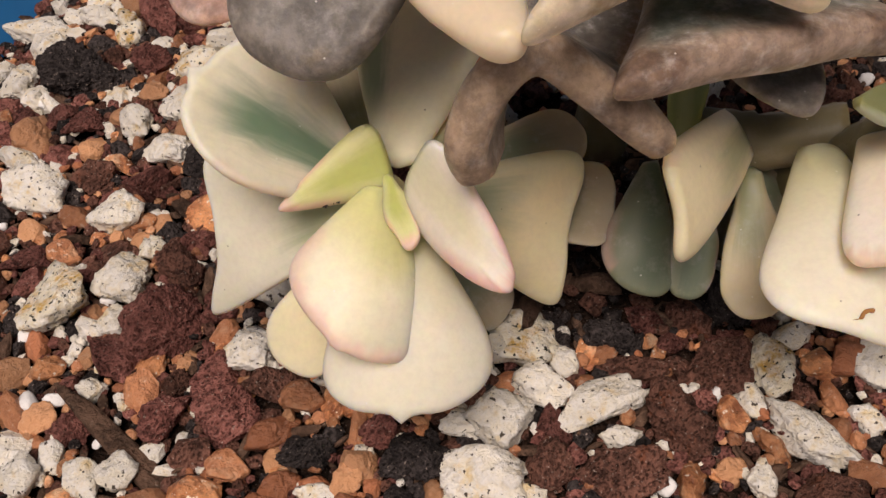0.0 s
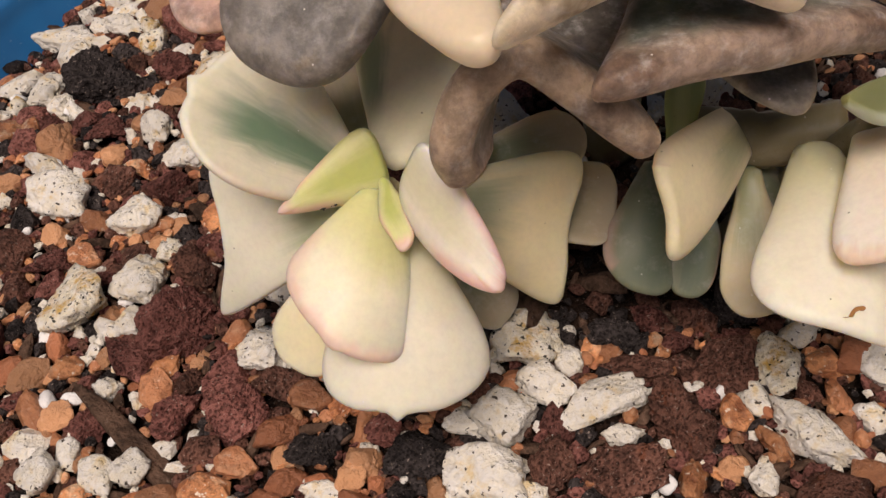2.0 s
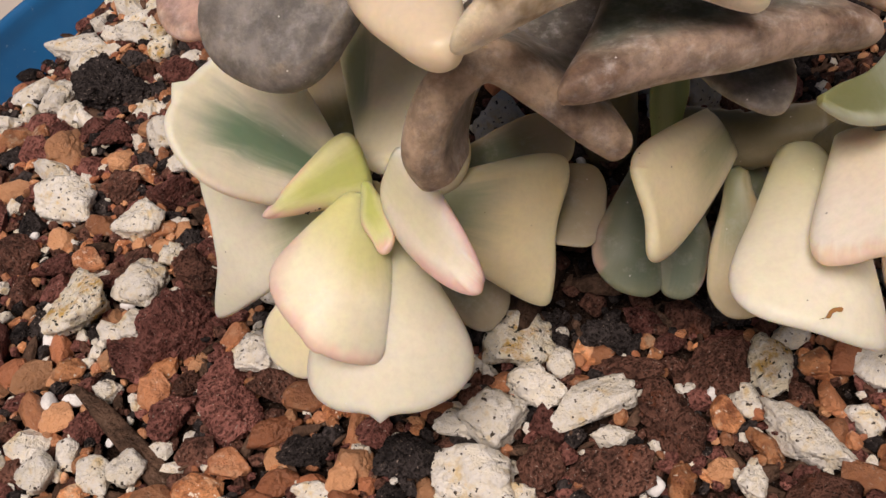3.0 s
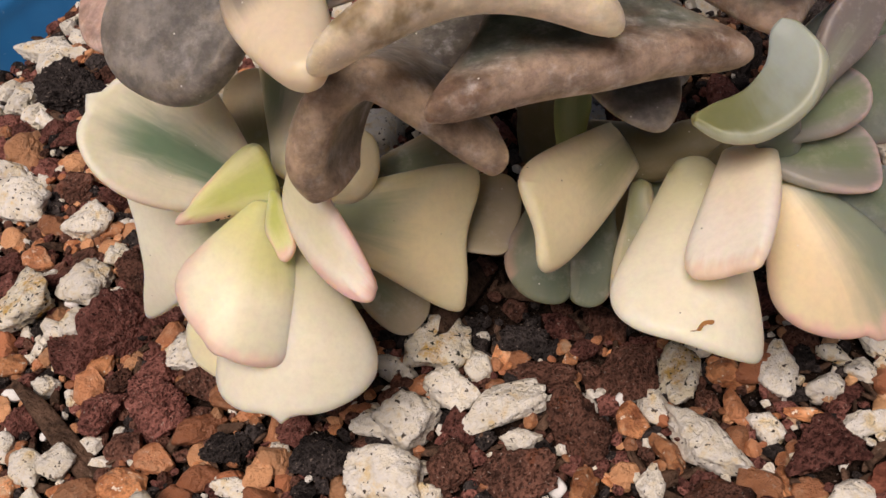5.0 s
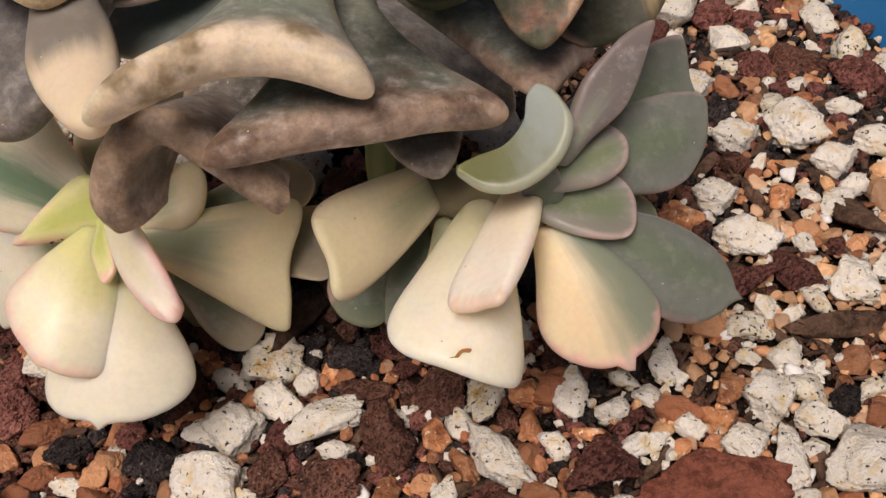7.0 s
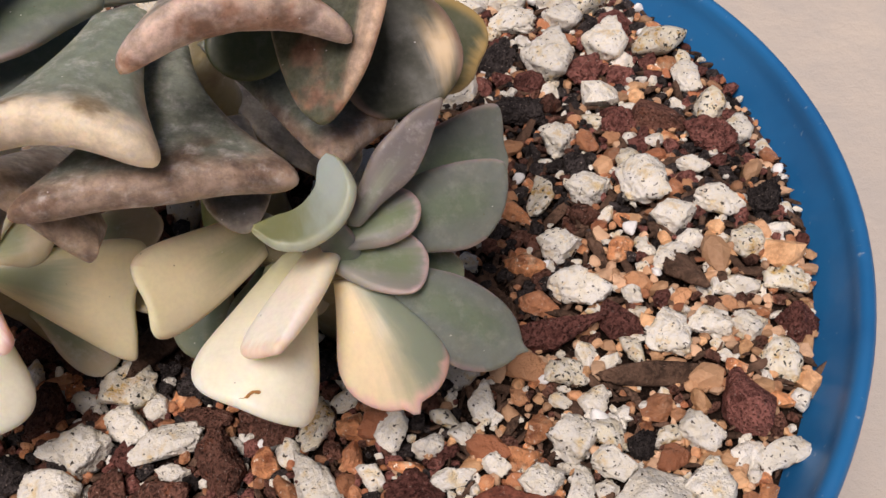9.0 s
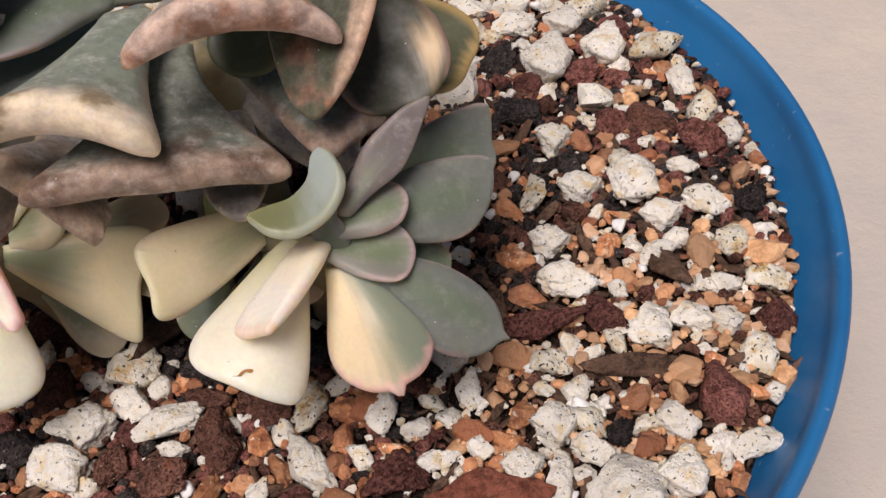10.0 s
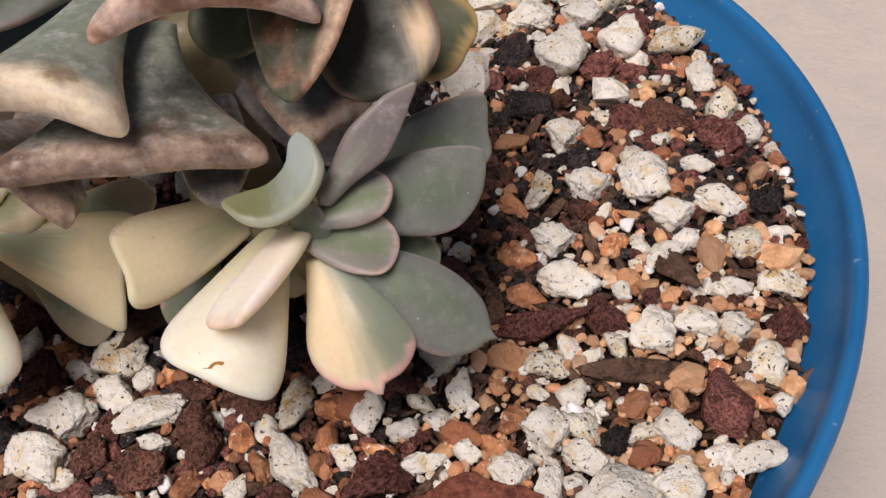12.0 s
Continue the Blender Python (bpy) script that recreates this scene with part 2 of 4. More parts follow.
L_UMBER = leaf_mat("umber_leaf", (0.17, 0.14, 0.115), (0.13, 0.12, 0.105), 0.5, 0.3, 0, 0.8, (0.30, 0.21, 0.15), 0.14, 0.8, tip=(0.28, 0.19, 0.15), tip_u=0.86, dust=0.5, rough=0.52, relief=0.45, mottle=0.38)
L_SLATE = leaf_mat("slate_leaf", (0.22, 0.20, 0.18), (0.17, 0.16, 0.15), 0.5, 0.4, 0, 0.9, dust=0.22, blot=(0.26, 0.22, 0.17), blot_amt=0.58, rough=0.52, relief=0.45, mottle=0.38)
L_CORNER = leaf_mat("grey_cream_leaf", (0.24, 0.22, 0.19), None, edge=(0.66, 0.52, 0.36), edge_w=0.2, tip=(0.78, 0.66, 0.49), tip_u=0.5, dust=0.1)
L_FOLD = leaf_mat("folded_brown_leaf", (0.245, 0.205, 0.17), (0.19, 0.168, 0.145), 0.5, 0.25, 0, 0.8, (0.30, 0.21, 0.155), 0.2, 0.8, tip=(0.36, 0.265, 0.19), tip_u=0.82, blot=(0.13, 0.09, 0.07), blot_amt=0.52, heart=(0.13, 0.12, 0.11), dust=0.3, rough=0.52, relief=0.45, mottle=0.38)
L_SPOT = leaf_mat("spotted_cream_leaf", (0.24, 0.27, 0.22), (0.20, 0.24, 0.19), 0.5, 0.4, 0, 0.7, (0.72, 0.61, 0.46), 0.08, 0.8, tip=(0.74, 0.63, 0.48), tip_u=0.76, blot=(0.22, 0.155, 0.075), blot_amt=0.5, blot_from=0.8, dust=0.45, rough=0.52, relief=0.45, mottle=0.2)
L_WHITEPINK = leaf_mat("white_pink_leaf", (0.27, 0.26, 0.22), None, edge=(0.60, 0.47, 0.41), edge_w=0.16, edge_amt=0.9, tip=(0.56, 0.43, 0.37), tip_u=0.78, blot=(0.31, 0.16, 0.10), blot_amt=0.505, dust=0.2, rough=0.52, relief=0.45, mottle=0.38)
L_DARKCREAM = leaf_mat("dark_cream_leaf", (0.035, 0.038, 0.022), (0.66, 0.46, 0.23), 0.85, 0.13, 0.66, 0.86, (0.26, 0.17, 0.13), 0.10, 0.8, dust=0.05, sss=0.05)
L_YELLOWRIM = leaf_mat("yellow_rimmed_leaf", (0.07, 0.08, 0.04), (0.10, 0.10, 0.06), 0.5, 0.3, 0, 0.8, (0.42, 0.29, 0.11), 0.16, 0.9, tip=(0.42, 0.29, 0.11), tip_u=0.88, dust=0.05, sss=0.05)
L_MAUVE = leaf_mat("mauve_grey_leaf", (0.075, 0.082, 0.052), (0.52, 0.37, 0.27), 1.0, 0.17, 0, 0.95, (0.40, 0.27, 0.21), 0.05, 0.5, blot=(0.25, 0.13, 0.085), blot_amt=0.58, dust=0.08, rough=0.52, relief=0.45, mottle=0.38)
L_TOPLEFT = leaf_mat("dark_cornered_leaf", (0.10, 0.105, 0.075), (0.58, 0.46, 0.30), 0.9, 0.22, 0.3, 1.2, dust=0.15, rough=0.52, relief=0.45, mottle=0.38)
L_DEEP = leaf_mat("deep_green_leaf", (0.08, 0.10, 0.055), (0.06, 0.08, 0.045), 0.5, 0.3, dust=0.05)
L_SCAR = leaf_mat("scar_skin", (0.34, 0.16, 0.05), None, dust=0, rough=0.7, sss=0.0)
L_FLECK = leaf_mat("black_fleck", (0.01, 0.01, 0.01), None, dust=0, rough=0.7, sss=0.0)
L_LIMB = leaf_mat("green_limb", (0.20, 0.25, 0.10), (0.28, 0.32, 0.15), 0.5, 0.2)
L_STEM = leaf_mat("stem_skin", (0.22, 0.19, 0.11), None, blot=(0.16, 0.11, 0.07), blot_amt=0.56, dust=0.1)
L_ROSE = leaf_mat("rose_leaf", (0.50, 0.33, 0.27), (0.42, 0.30, 0.26), 0.5, 0.3, dust=0.3, blot=(0.36, 0.20, 0.15), blot_amt=0.6, rough=0.52, relief=0.45, mottle=0.38)

m, t, p = mat("blue_plastic")
M_BLUE = m
fac = noise_tex(t, 40, 4, 0.6)
col = mix(t, ramp(t, fac, 0.3, 0.7), (0.010, 0.115, 0.30), (0.014, 0.15, 0.37))
col = mix(t, ramp(t, noise_tex(t, 700, 3, 0.6), 0.66, 0.78, 0, 0.5), col, (0.35, 0.45, 0.55))
t.links.new(col, p.inputs["Base Color"])
t.links.new(ramp(t, noise_tex(t, 150, 4, 0.6), 0.3, 0.7, 0.38, 0.55), p.inputs["Roughness"])

m, t, p = mat("pale_concrete")
M_GROUND = m
col = mix(t, ramp(t, noise_tex(t, 5, 5, 0.6), 0.3, 0.7), (0.50, 0.45, 0.40), (0.60, 0.53, 0.45))
col = mix(t, ramp(t, noise_tex(t, 60, 5, 0.65), 0.35, 0.7, 0, 0.5), col, (0.46, 0.43, 0.40))
t.links.new(col, p.inputs["Base Color"])
p.inputs["Roughness"].default_value = 0.8
bump(t, p, noise_tex(t, 200, 5, 0.7), 0.4, 0.002)


# ---- building helpers ----
def part(name, me, material, parent=None, label=""):
    """Link a mesh (or a bmesh) as one object."""
    if isinstance(me, bmesh.types.BMesh):
        bm, me = me, bpy.data.meshes.new(name)
        bm.to_mesh(me)
        bm.free()
    if material:
        me.materials.clear()
        me.materials.append(material)
    me.shade_smooth()
    ob = new(name, me)
    ob.parent = parent
    return tagged(ob, label) if label else ob


def lathe(profile, seg=160):
    """A closed body of revolution from (radius, height) in centimetres."""
    n = len(profile)
    verts = [(r * U * math.cos(2 * math.pi * k / seg), r * U * math.sin(2 * math.pi * k / seg), z * U) for k in range(seg) for r, z in profile]
    faces = [(k * n + i, ((k + 1) % seg) * n + i, ((k + 1) % seg) * n + i + 1, k * n + i + 1) for k in range(seg) for i in range(n - 1)]
    me = bpy.data.meshes.new("lathe")
    me.from_pydata(verts, [], faces)
    return me


# ---- ground and pot ----
POT = Vector((0.15, 0.15, 0)) * U
bm = bmesh.new()
bmesh.ops.create_grid(bm, x_segments=8, y_segments=8, size=60)
ground = tagged(part("ground", bm, M_GROUND), "pale beige concrete slab the pot stands on", "ground", kind="structure")
ground.location = (0, 0, -0.095)

pot = new("plant_pot")
tagged(pot, "round bright blue plastic pot filled with gritty mix", "plant pot")
pot.location = (POT.x, POT.y, -0.095)
body = part("pot_body", lathe([(0.0, 0.0), (6.6, 0.0), (6.9, 0.15), (8.4, 5.5), (9.25, 8.9), (9.3, 9.1), (9.3, 8.8), (9.2, 8.5), (8.0, 5.0), (6.5, 0.5), (0, 0.5)]), M_BLUE, pot)
part("rim", lathe([(9.25, 8.85), (9.80, 9.55), (9.88, 9.75), (9.91, 9.88), (9.96, 9.95), (10.02, 9.98), (10.10, 9.97), (10.15, 9.90), (10.16, 9.80), (10.10, 9.4), (9.95, 8.9), (9.82, 8.75), (9.5, 8.7), (9.26, 8.75)]), M_BLUE, pot, "rounded blue pot rim with dust specks")


def soil_height(x, y):
    """Height of the bed in cm: nearly level, a little lower towards the rim, with a bumpy top."""
    r = math.hypot(x - 0.15, y - 0.15)
    return -0.05 - 0.2 * max(0, (r - 7.5) / 2) + 0.10 * noise.noise(Vector((x * 0.7, y * 0.7, 3.1)))


verts, faces, NR, NA = [(0, 0, 0)], [], 60, 140
for i in range(1, NR + 1):
    for k in range(NA):
        r, a = 9.45 * i / NR, 2 * math.pi * k / NA
        x, y = r * math.cos(a) + 0.15, r * math.sin(a) + 0.15
        z = soil_height(x, y) - 0.15 + 0.12 * noise.noise(Vector((x * 3, y * 3, 0.0)))
        verts.append((x * U, y * U, z * U))
for k in range(NA):
    faces.append((0, 1 + k, 1 + (k + 1) % NA))
    for i in range(NR - 1):
        a, b = 1 + i * NA + k, 1 + i * NA + (k + 1) % NA
        faces.append((a, a + NA, b + NA, b))
me = bpy.data.meshes.new("soil")
me.from_pydata(verts, [], faces)
tagged(part("potting_soil", me, M_SOIL), "dark crumbly potting soil between the stones in the pot", "soil", kind="structure")


# ---- succulents ----
def leaf(plant, material, base, tip, left, right, um=0.68, end=2.2, foot=0.42, thick=0.30, edge=2.3, bow=0.0, cup=0.12, point=0.0, wave=0.0, label="", name="leaf", fold=0.0, flare=1.0, skew=0.0, lip=0.0, fan=0.0):
    """A fleshy leaf from base to tip (cm), as wide as from left to right. um: where it is widest; end: how blunt its end is;
    foot: width at the base; thick: greatest thickness; edge: how square the margin; bow: arching upwards along its length;
    cup: margins raised (+) or drooping (-); fold: keel along the middle; point: length of the small tip; wave: undulation of the end;
    flare, fan: how its sides spread; skew: slant of the end; lip: swelling of the end."""
    b, e, l, r = (Vector(q) for q in (base, tip, left, right))
    ax = e - b
    length = ax.length
    ax = ax.normalized()
    side = r - l
    side -= ax * side.dot(ax)
    width = side.length
    side = side.normalized()
    up = side.cross(ax)
    if up.dot(Vector((0, -0.5, 0.85))) < 0:
        up = -up
    rings, body, around = 42, 16, 28
    verts, faces, uvs = [], [], []
    seedv = random.random() * 20
    for i in range(rings + 1):
        if i <= body:
            u, q = um * i / body, 0.0
        else:
            q = math.sin(math.pi / 2 * (i - body) / (rings - body)) ** (2 / end)
            u = um + (1 - um) * q
        s = min(1.0, u / um) ** flare
        w = foot + (1 - foot) * ((1 - fan) * s * s * (3 - 2 * s) + fan * s)
        w *= max(0.0, 1 - q ** end) ** (1 / end)
        w = max(w, 0.004) * width / 2
        th = thick / 2 * (0.75 + 0.25 * math.sin(math.pi * min(1, u * 1.1)) + lip * u ** 6)
        if lip == 0:
            th *= 1 - 0.45 * max(0.0, (u - 0.6) / 0.4) ** 2
        rim = (1 - u) * length / max(th, 0.01)
        th *= math.sqrt(max(0.0, 1 - (1 - min(1.0, rim)) ** 2))
        if i == rings:
            th = 0.002
        root = math.sqrt(max(0.02, 1 - (1 - min(1.0, u / 0.07)) ** 2))
        w, th = w * root, th * root
        for j in range(around):
            c, sn = math.cos(2 * math.pi * j / around), math.sin(2 * math.pi * j / around)
            v = math.copysign(abs(c) ** (2 / edge), c)
            h = math.copysign(abs(sn) ** (2 / edge), sn)
            grow = u * u * (3 - 2 * u)
            vv = v * w / (width / 2)
            lift = bow * 4 * u * (1 - u) + cup * width * (vv * vv - 0.35) * grow + fold * width * (abs(vv) - 0.4) * grow
            lift += wave * width * math.sin(vv * 3.4 + seedv) * u ** 3
            out = u * length + skew * length * vv * u * u + point * max(0.0, 1 - abs(v) * w / (0.3 * width)) ** 2 * max(0.0, (u - 0.9) / 0.1) ** 2
            x = b + ax * out + side * (v * w) + up * (lift + h * th * (1.0 if h > 0 else 1.15))
            x += up * 0.02 * noise.noise(Vector((x.x * 1.3, x.y * 1.3, seedv))) + side * 0.05 * noise.noise(Vector((u * 3, seedv, vv))) + ax * 0.07 * min(1.0, width / 1.7) ** 2 * u * noise.noise(Vector((vv * 1.8, seedv, 4.0)))
            verts.append(x * U)
            uvs.append((0.5 + 0.5 * v * min(1.0, w / (width / 2) + 0.25), u))
    for i in range(rings):
        for j in range(around):
            a, c = i * around + j, i * around + (j + 1) % around
            faces.append((a, c, c + around, a + around))
    faces.append(tuple(range(around - 1, -1, -1)))
    faces.append(tuple(rings * around + j for j in range(around)))
    me = bpy.data.meshes.new(name)
    me.from_pydata(verts, [], faces)
    layer = me.uv_layers.new(name="UVMap")
    layer.data.foreach_set("uv", np.array([uvs[i] for i in (lp.vertex_index for lp in me.loops)], dtype=np.float32).ravel())
    me.update()
    return part(name, me, material, plant, label)


def blade(plant, material, base_l, base_r, left, right, tip, thick=0.26, bend_l=0.0, bend_r=0.0, round_l=3.0, round_r=3.0, bow=0.0, cup=0.0,
          point=0.0, point_at=0.0, lip=0.0, foot_round=0.0, label="", name="leaf"):
    """A fan-shaped fleshy leaf (cm): its foot from base_l to base_r, its free end from corner left over tip to corner right.
    bend_l, bend_r: margins swelling outwards (+) or waisted (-); round_l, round_r: 2 for a wide round corner, 8 for a tight one;
    foot_round: the same for the foot's corners, 0 for square; bow: arching along its length; cup: hollow across; point: length of the small tip, at point_at from -1 to 1; lip: swelling of the end."""
    bl, br, lc, rc, e = (Vector(q) for q in (base_l, base_r, left, right, tip))
    foot, width = (bl + br) / 2, (rc - lc).length
    ax, side = (e - foot).normalized(), (rc - lc).normalized()
    length = (e - foot).length
    up = side.cross(ax).normalized()
    if up.dot(Vector((0, -0.5, 0.85))) < 0:
        up = -up
    side = (side - ax * side.dot(ax)).normalized()

    def arc(a, c, b, f):
        return a * (1 - f) ** 2 + c * 2 * f * (1 - f) + b * f * f

    def sheet(x, u):
        f = (x + 1) / 2
        ml, mr = (bl + lc) / 2 - side * bend_l * 2 * width, (br + rc) / 2 + side * bend_r * 2 * width
        lm, rm, en, fo = arc(bl, ml, lc, u), arc(br, mr, rc, u), arc(lc, e * 2 - (lc + rc) / 2, rc, f), bl.lerp(br, f)
        flat = bl * (1 - f) * (1 - u) + br * f * (1 - u) + lc * (1 - f) * u + rc * f * u
        return lm * (1 - f) + rm * f + fo * (1 - u) + en * u - flat

    # push the corners out until the rounded outline passes through left and right
    kl, kr = 2 ** (-1 / round_l), 2 ** (-1 / round_r)
    for _ in range(8):
        lc, rc = lc + (Vector(left) - sheet(-kl, (1 + kl) / 2)) * 0.8, rc + (Vector(right) - sheet(kr, (1 + kr) / 2)) * 0.8

    n, m = 40, 36
    seedv = random.random() * 20
    verts, faces, uvs = [], [], []
    for flip in (1, -1):
        for i in range(n + 1):
            for k in range(m + 1):
                y = -1 + 2 * math.sin(math.pi / 2 * i / n)
                x = -math.cos(math.pi * k / m)
                px, py = x, y
                if x != 0 and (y > 0 or (y < 0 and foot_round)):
                    q = foot_round if y < 0 else round_l if x < 0 else round_r
                    scale = max(abs(x), abs(y)) / (abs(x) ** q + abs(y) ** q) ** (1 / q)
                    px, py = x * scale, y * scale
                u = (py + 1) / 2
                c = sheet(px, u)
                c += up * (bow * 4 * u * (1 - u) - cup * width * (1 - px * px) * u)
                c += ax * point * math.exp(-((px - point_at) / 0.07) ** 2) * max(0.0, py) ** 14
                c += ax * 0.035 * width * u * u * noise.noise(Vector((px * 1.9, seedv, 4.0)))
                here = (sheet(1, u) - sheet(-1, u)).length
                t = thick / 2 * (0.8 + 0.25 * math.sin(math.pi * min(1, u * 1.1)) + lip * u ** 5)
                if lip == 0:
                    t *= 1 - 0.35 * max(0.0, (u - 0.6) / 0.4) ** 2
                t *= 1 - 0.4 * abs(px) ** 3 * (1 - min(1.0, lip))
                d = min((1 - abs(x)) * here / 2, (1 - y) * length / 2, (y + 1) * length) / t
                h = t * math.sqrt(max(0.0, 1 - (1 - min(1.0, d)) ** 2))
                h += 0.012 * noise.noise(c * 1.6 + Vector((0, 0, seedv))) * min(1.0, d)
                verts.append((c + up * h * flip) * U)
                uvs.append((0.5 + 0.5 * x, min(1.0, 0.5 + 0.5 * y)))
    row = (n + 1) * (m + 1)
    for i in range(n):
        for k in range(m):
            a = i * (m + 1) + k
            q = (a, a + 1, a + m + 2, a + m + 1)
            faces.append(q)
            faces.append(tuple(row + x for x in reversed(q)))
    return skin(plant, verts, faces, uvs, material, label, name)


def skin(plant, verts, faces, uvs, material, label, name):
    """Close a leaf's two faces into one mesh with its UVs."""
    me = bpy.data.meshes.new(name)
    me.from_pydata(verts, [], faces)
    layer = me.uv_layers.new(name="UVMap")
    layer.data.foreach_set("uv", np.array([uvs[i] for i in (lp.vertex_index for lp in me.loops)], dtype=np.float32).ravel())
    bm = bmesh.new()
    bm.from_mesh(me)
    bmesh.ops.remove_doubles(bm, verts=bm.verts, dist=0.00002)
    bmesh.ops.recalc_face_normals(bm, faces=bm.faces)
    bm.to_mesh(me)
    bm.free()
    me.update()
    return part(name, me, material, plant, label)


def spline(ps, f):
    """A smooth curve through ps at f from 0 to 1."""
    g = min(max(f, 0.0), 1.0) * (len(ps) - 1)
    k = min(int(g), len(ps) - 2)
    f = g - k
    a, b, c, d = ps[max(k - 1, 0)], ps[k], ps[k + 1], ps[min(k + 2, len(ps) - 1)]
    return 0.5 * (2 * b + (c - a) * f + (2 * a - 5 * b + 4 * c - d) * f * f + (3 * b - a - 3 * c + d) * f ** 3)


def folded_leaf(plant, material, rim, root, thick, label=""):
    """A fleshy leaf bent over like a saddle: a thick sheet from the curve root to the free margin rim (cm)."""
    rim, root = [Vector(q) for q in rim], [Vector(q) for q in root]
    n, m = 26, 60

    def sheet(r, s):
        s = 0.5 + (s - 0.5) * (1 - 0.07 * max(0.0, r) ** 5 - 0.04 * (1 - r) ** 3)
        a, b = spline(root, s), spline(rim, s)
        return a.lerp(b, r)

    verts, faces, uvs = [], [], []
    for flip in (1, -1):
        for i in range(n + 1):
            r = 0.5 - 0.5 * math.cos(math.pi * i / n)
            for k in range(m + 1):
                s = 0.5 - 0.5 * math.cos(math.pi * k / m)
                c = sheet(r, s)
                dr = sheet(min(1, r + 0.01), s) - sheet(max(0, r - 0.01), s)
                ds = sheet(r, min(1, s + 0.01)) - sheet(r, max(0, s - 0.01))
                up = dr.cross(ds).normalized()
                lr = (spline(rim, s) - spline(root, s)).length
                t = thick / 2 * (0.8 + 0.35 * r * r)
                d = min((1 - r) * lr, r * lr * 2, s * 3.0, (1 - s) * 3.0) / t
                h = t * math.sqrt(max(0.0, 1 - (1 - min(1.0, d)) ** 2))
                h += 0.02 * noise.noise(c * 1.7) * min(1.0, d)
                verts.append((c + up * h * flip) * U)
                uvs.append((s, 0.45 + 0.55 * r))
    side = (n + 1) * (m + 1)
    for i in range(n):
        for k in range(m):
            a = i * (m + 1) + k
            q = (a, a + 1, a + m + 2, a + m + 1)
            faces.append(q)
            faces.append(tuple(side + x for x in reversed(q)))
    return skin(plant, verts, faces, uvs, material, label, "leaf")


def stem(plant, points, radius, label=""):
    """A tapering fleshy stem through points (cm), with leaf scars."""
    verts, faces, uvs, m, n = [], [], [], 14, 12
    ps = [Vector(q) for q in points]
    for i in range(m + 1):
        f = i / m * (len(ps) - 1)
        k = min(int(f), len(ps) - 2)
        c = ps[k].lerp(ps[k + 1], f - k)
        d = (ps[k + 1] - ps[k]).normalized()
        s = d.orthogonal().normalized()
        q = d.cross(s)
        for j in range(n):
            a = 2 * math.pi * j / n
            rr = radius * (1.1 - 0.25 * i / m) * (1 + 0.12 * noise.noise(Vector((i * 0.9, a, radius))))
            verts.append((c + (s * math.cos(a) + q * math.sin(a)) * rr) * U)
    for i in range(m):
        for j in range(n):
            a, c = i * n + j, i * n + (j + 1) % n
            faces.append((a, c, c + n, a + n))
    faces.append(tuple(range(n - 1, -1, -1)))
    faces.append(tuple(m * n + j for j in range(n)))
    me = bpy.data.meshes.new("stem")
    me.from_pydata(verts, [], faces)
    me.uv_layers.new(name="UVMap")
    return part("stem", me, L_STEM, plant, label)


# the cream rosette
plant = tagged(new("cream_rosette"), "cream and lime variegated succulent rosette with pink-edged leaves", "succulent")
stem(plant, [(-1.6, -1.9, -0.2), (-1.9, -2.3, 1.4), (-2.2, -2.85, 2.7)], 0.32)
blade(plant, L_PALE, (-2.3, -2.95, 2.75), (-2.0, -2.95, 2.75), (-3.0, -4.3, 1.66), (-1.42, -4.3, 1.42), (-2.24, -4.72, 1.66), round_l=2.9, round_r=2.7, bend_l=-0.03, bend_r=0.03, bow=0.12, point=0.1, point_at=-0.08)
blade(plant, L_HEART, (-2.32, -2.88, 2.95), (-2.08, -2.92, 2.9), (-3.17, -3.82, 2.68), (-2.1, -4.16, 1.96), (-2.64, -4.42, 2.26), round_l=4.0, round_r=2.8, bend_l=0.02, bend_r=0.05, bow=0.08, cup=-0.04, point=0.05, point_at=-0.3)
blade(plant, L_MILK, (-2.4, -2.45, 2.75), (-2.35, -2.9, 2.45), (-3.97, -1.8, 2.6), (-4.22, -2.45, 0.86), (-3.98, -2.18, 1.7), round_l=6, round_r=6, bend_r=0.03, cup=-0.05)
blade(plant, L_STREAK, (-2.3, -2.35, 2.75), (-2.42, -2.6, 2.4), (-3.05, -1.6, 3.95), (-3.68, -2.95, 3.55), (-3.82, -2.3, 3.96), round_l=4, round_r=3, bend_l=0.05, bend_r=0.03, bow=-0.03, point=0.12, point_at=-0.15)
leaf(plant, L_BACK, (-2.0, -2.5, 2.75), (-1.4, -0.9, 3.6), (-2.12, -1.0, 3.25), (-0.75, -1.6, 3.3), um=0.78, end=2.8, foot=0.3, fan=0.5, thick=0.26, cup=0.06)
leaf(plant, L_OLIVE, (-2.2, -2.4, 2.6), (-2.55, -0.6, 2.9), (-2.85, -0.95, 2.6), (-2.1, -1.0, 2.6), um=0.65, foot=0.4, thick=0.24)
lime = blade(plant, L_LIME, (-2.16, -2.42, 3.5), (-2.0, -2.95, 2.78), (-3.1, -2.85, 2.92), (-3.12, -2.96, 2.82), (-3.2, -2.93, 2.86), thick=0.2, round_l=3, round_r=3, foot_round=3.5, bend_l=0.04, bend_r=-0.2, cup=0.1, label="small lime-green central leaf with pink tip")
for x, y, z, dx in ((-2.78, -2.98, 2.83, 0.05), (-2.67, -2.97, 2.84, 0.07)):
    leaf(lime, L_FLECK, (x, y, z), (x + dx, y + 0.02, z + 0.02), (x + 0.02, y + 0.02, z), (x + 0.03, y - 0.01, z), um=0.5, end=1.8, foot=0.5, thick=0.02, name="fleck", label="tiny black fleck")
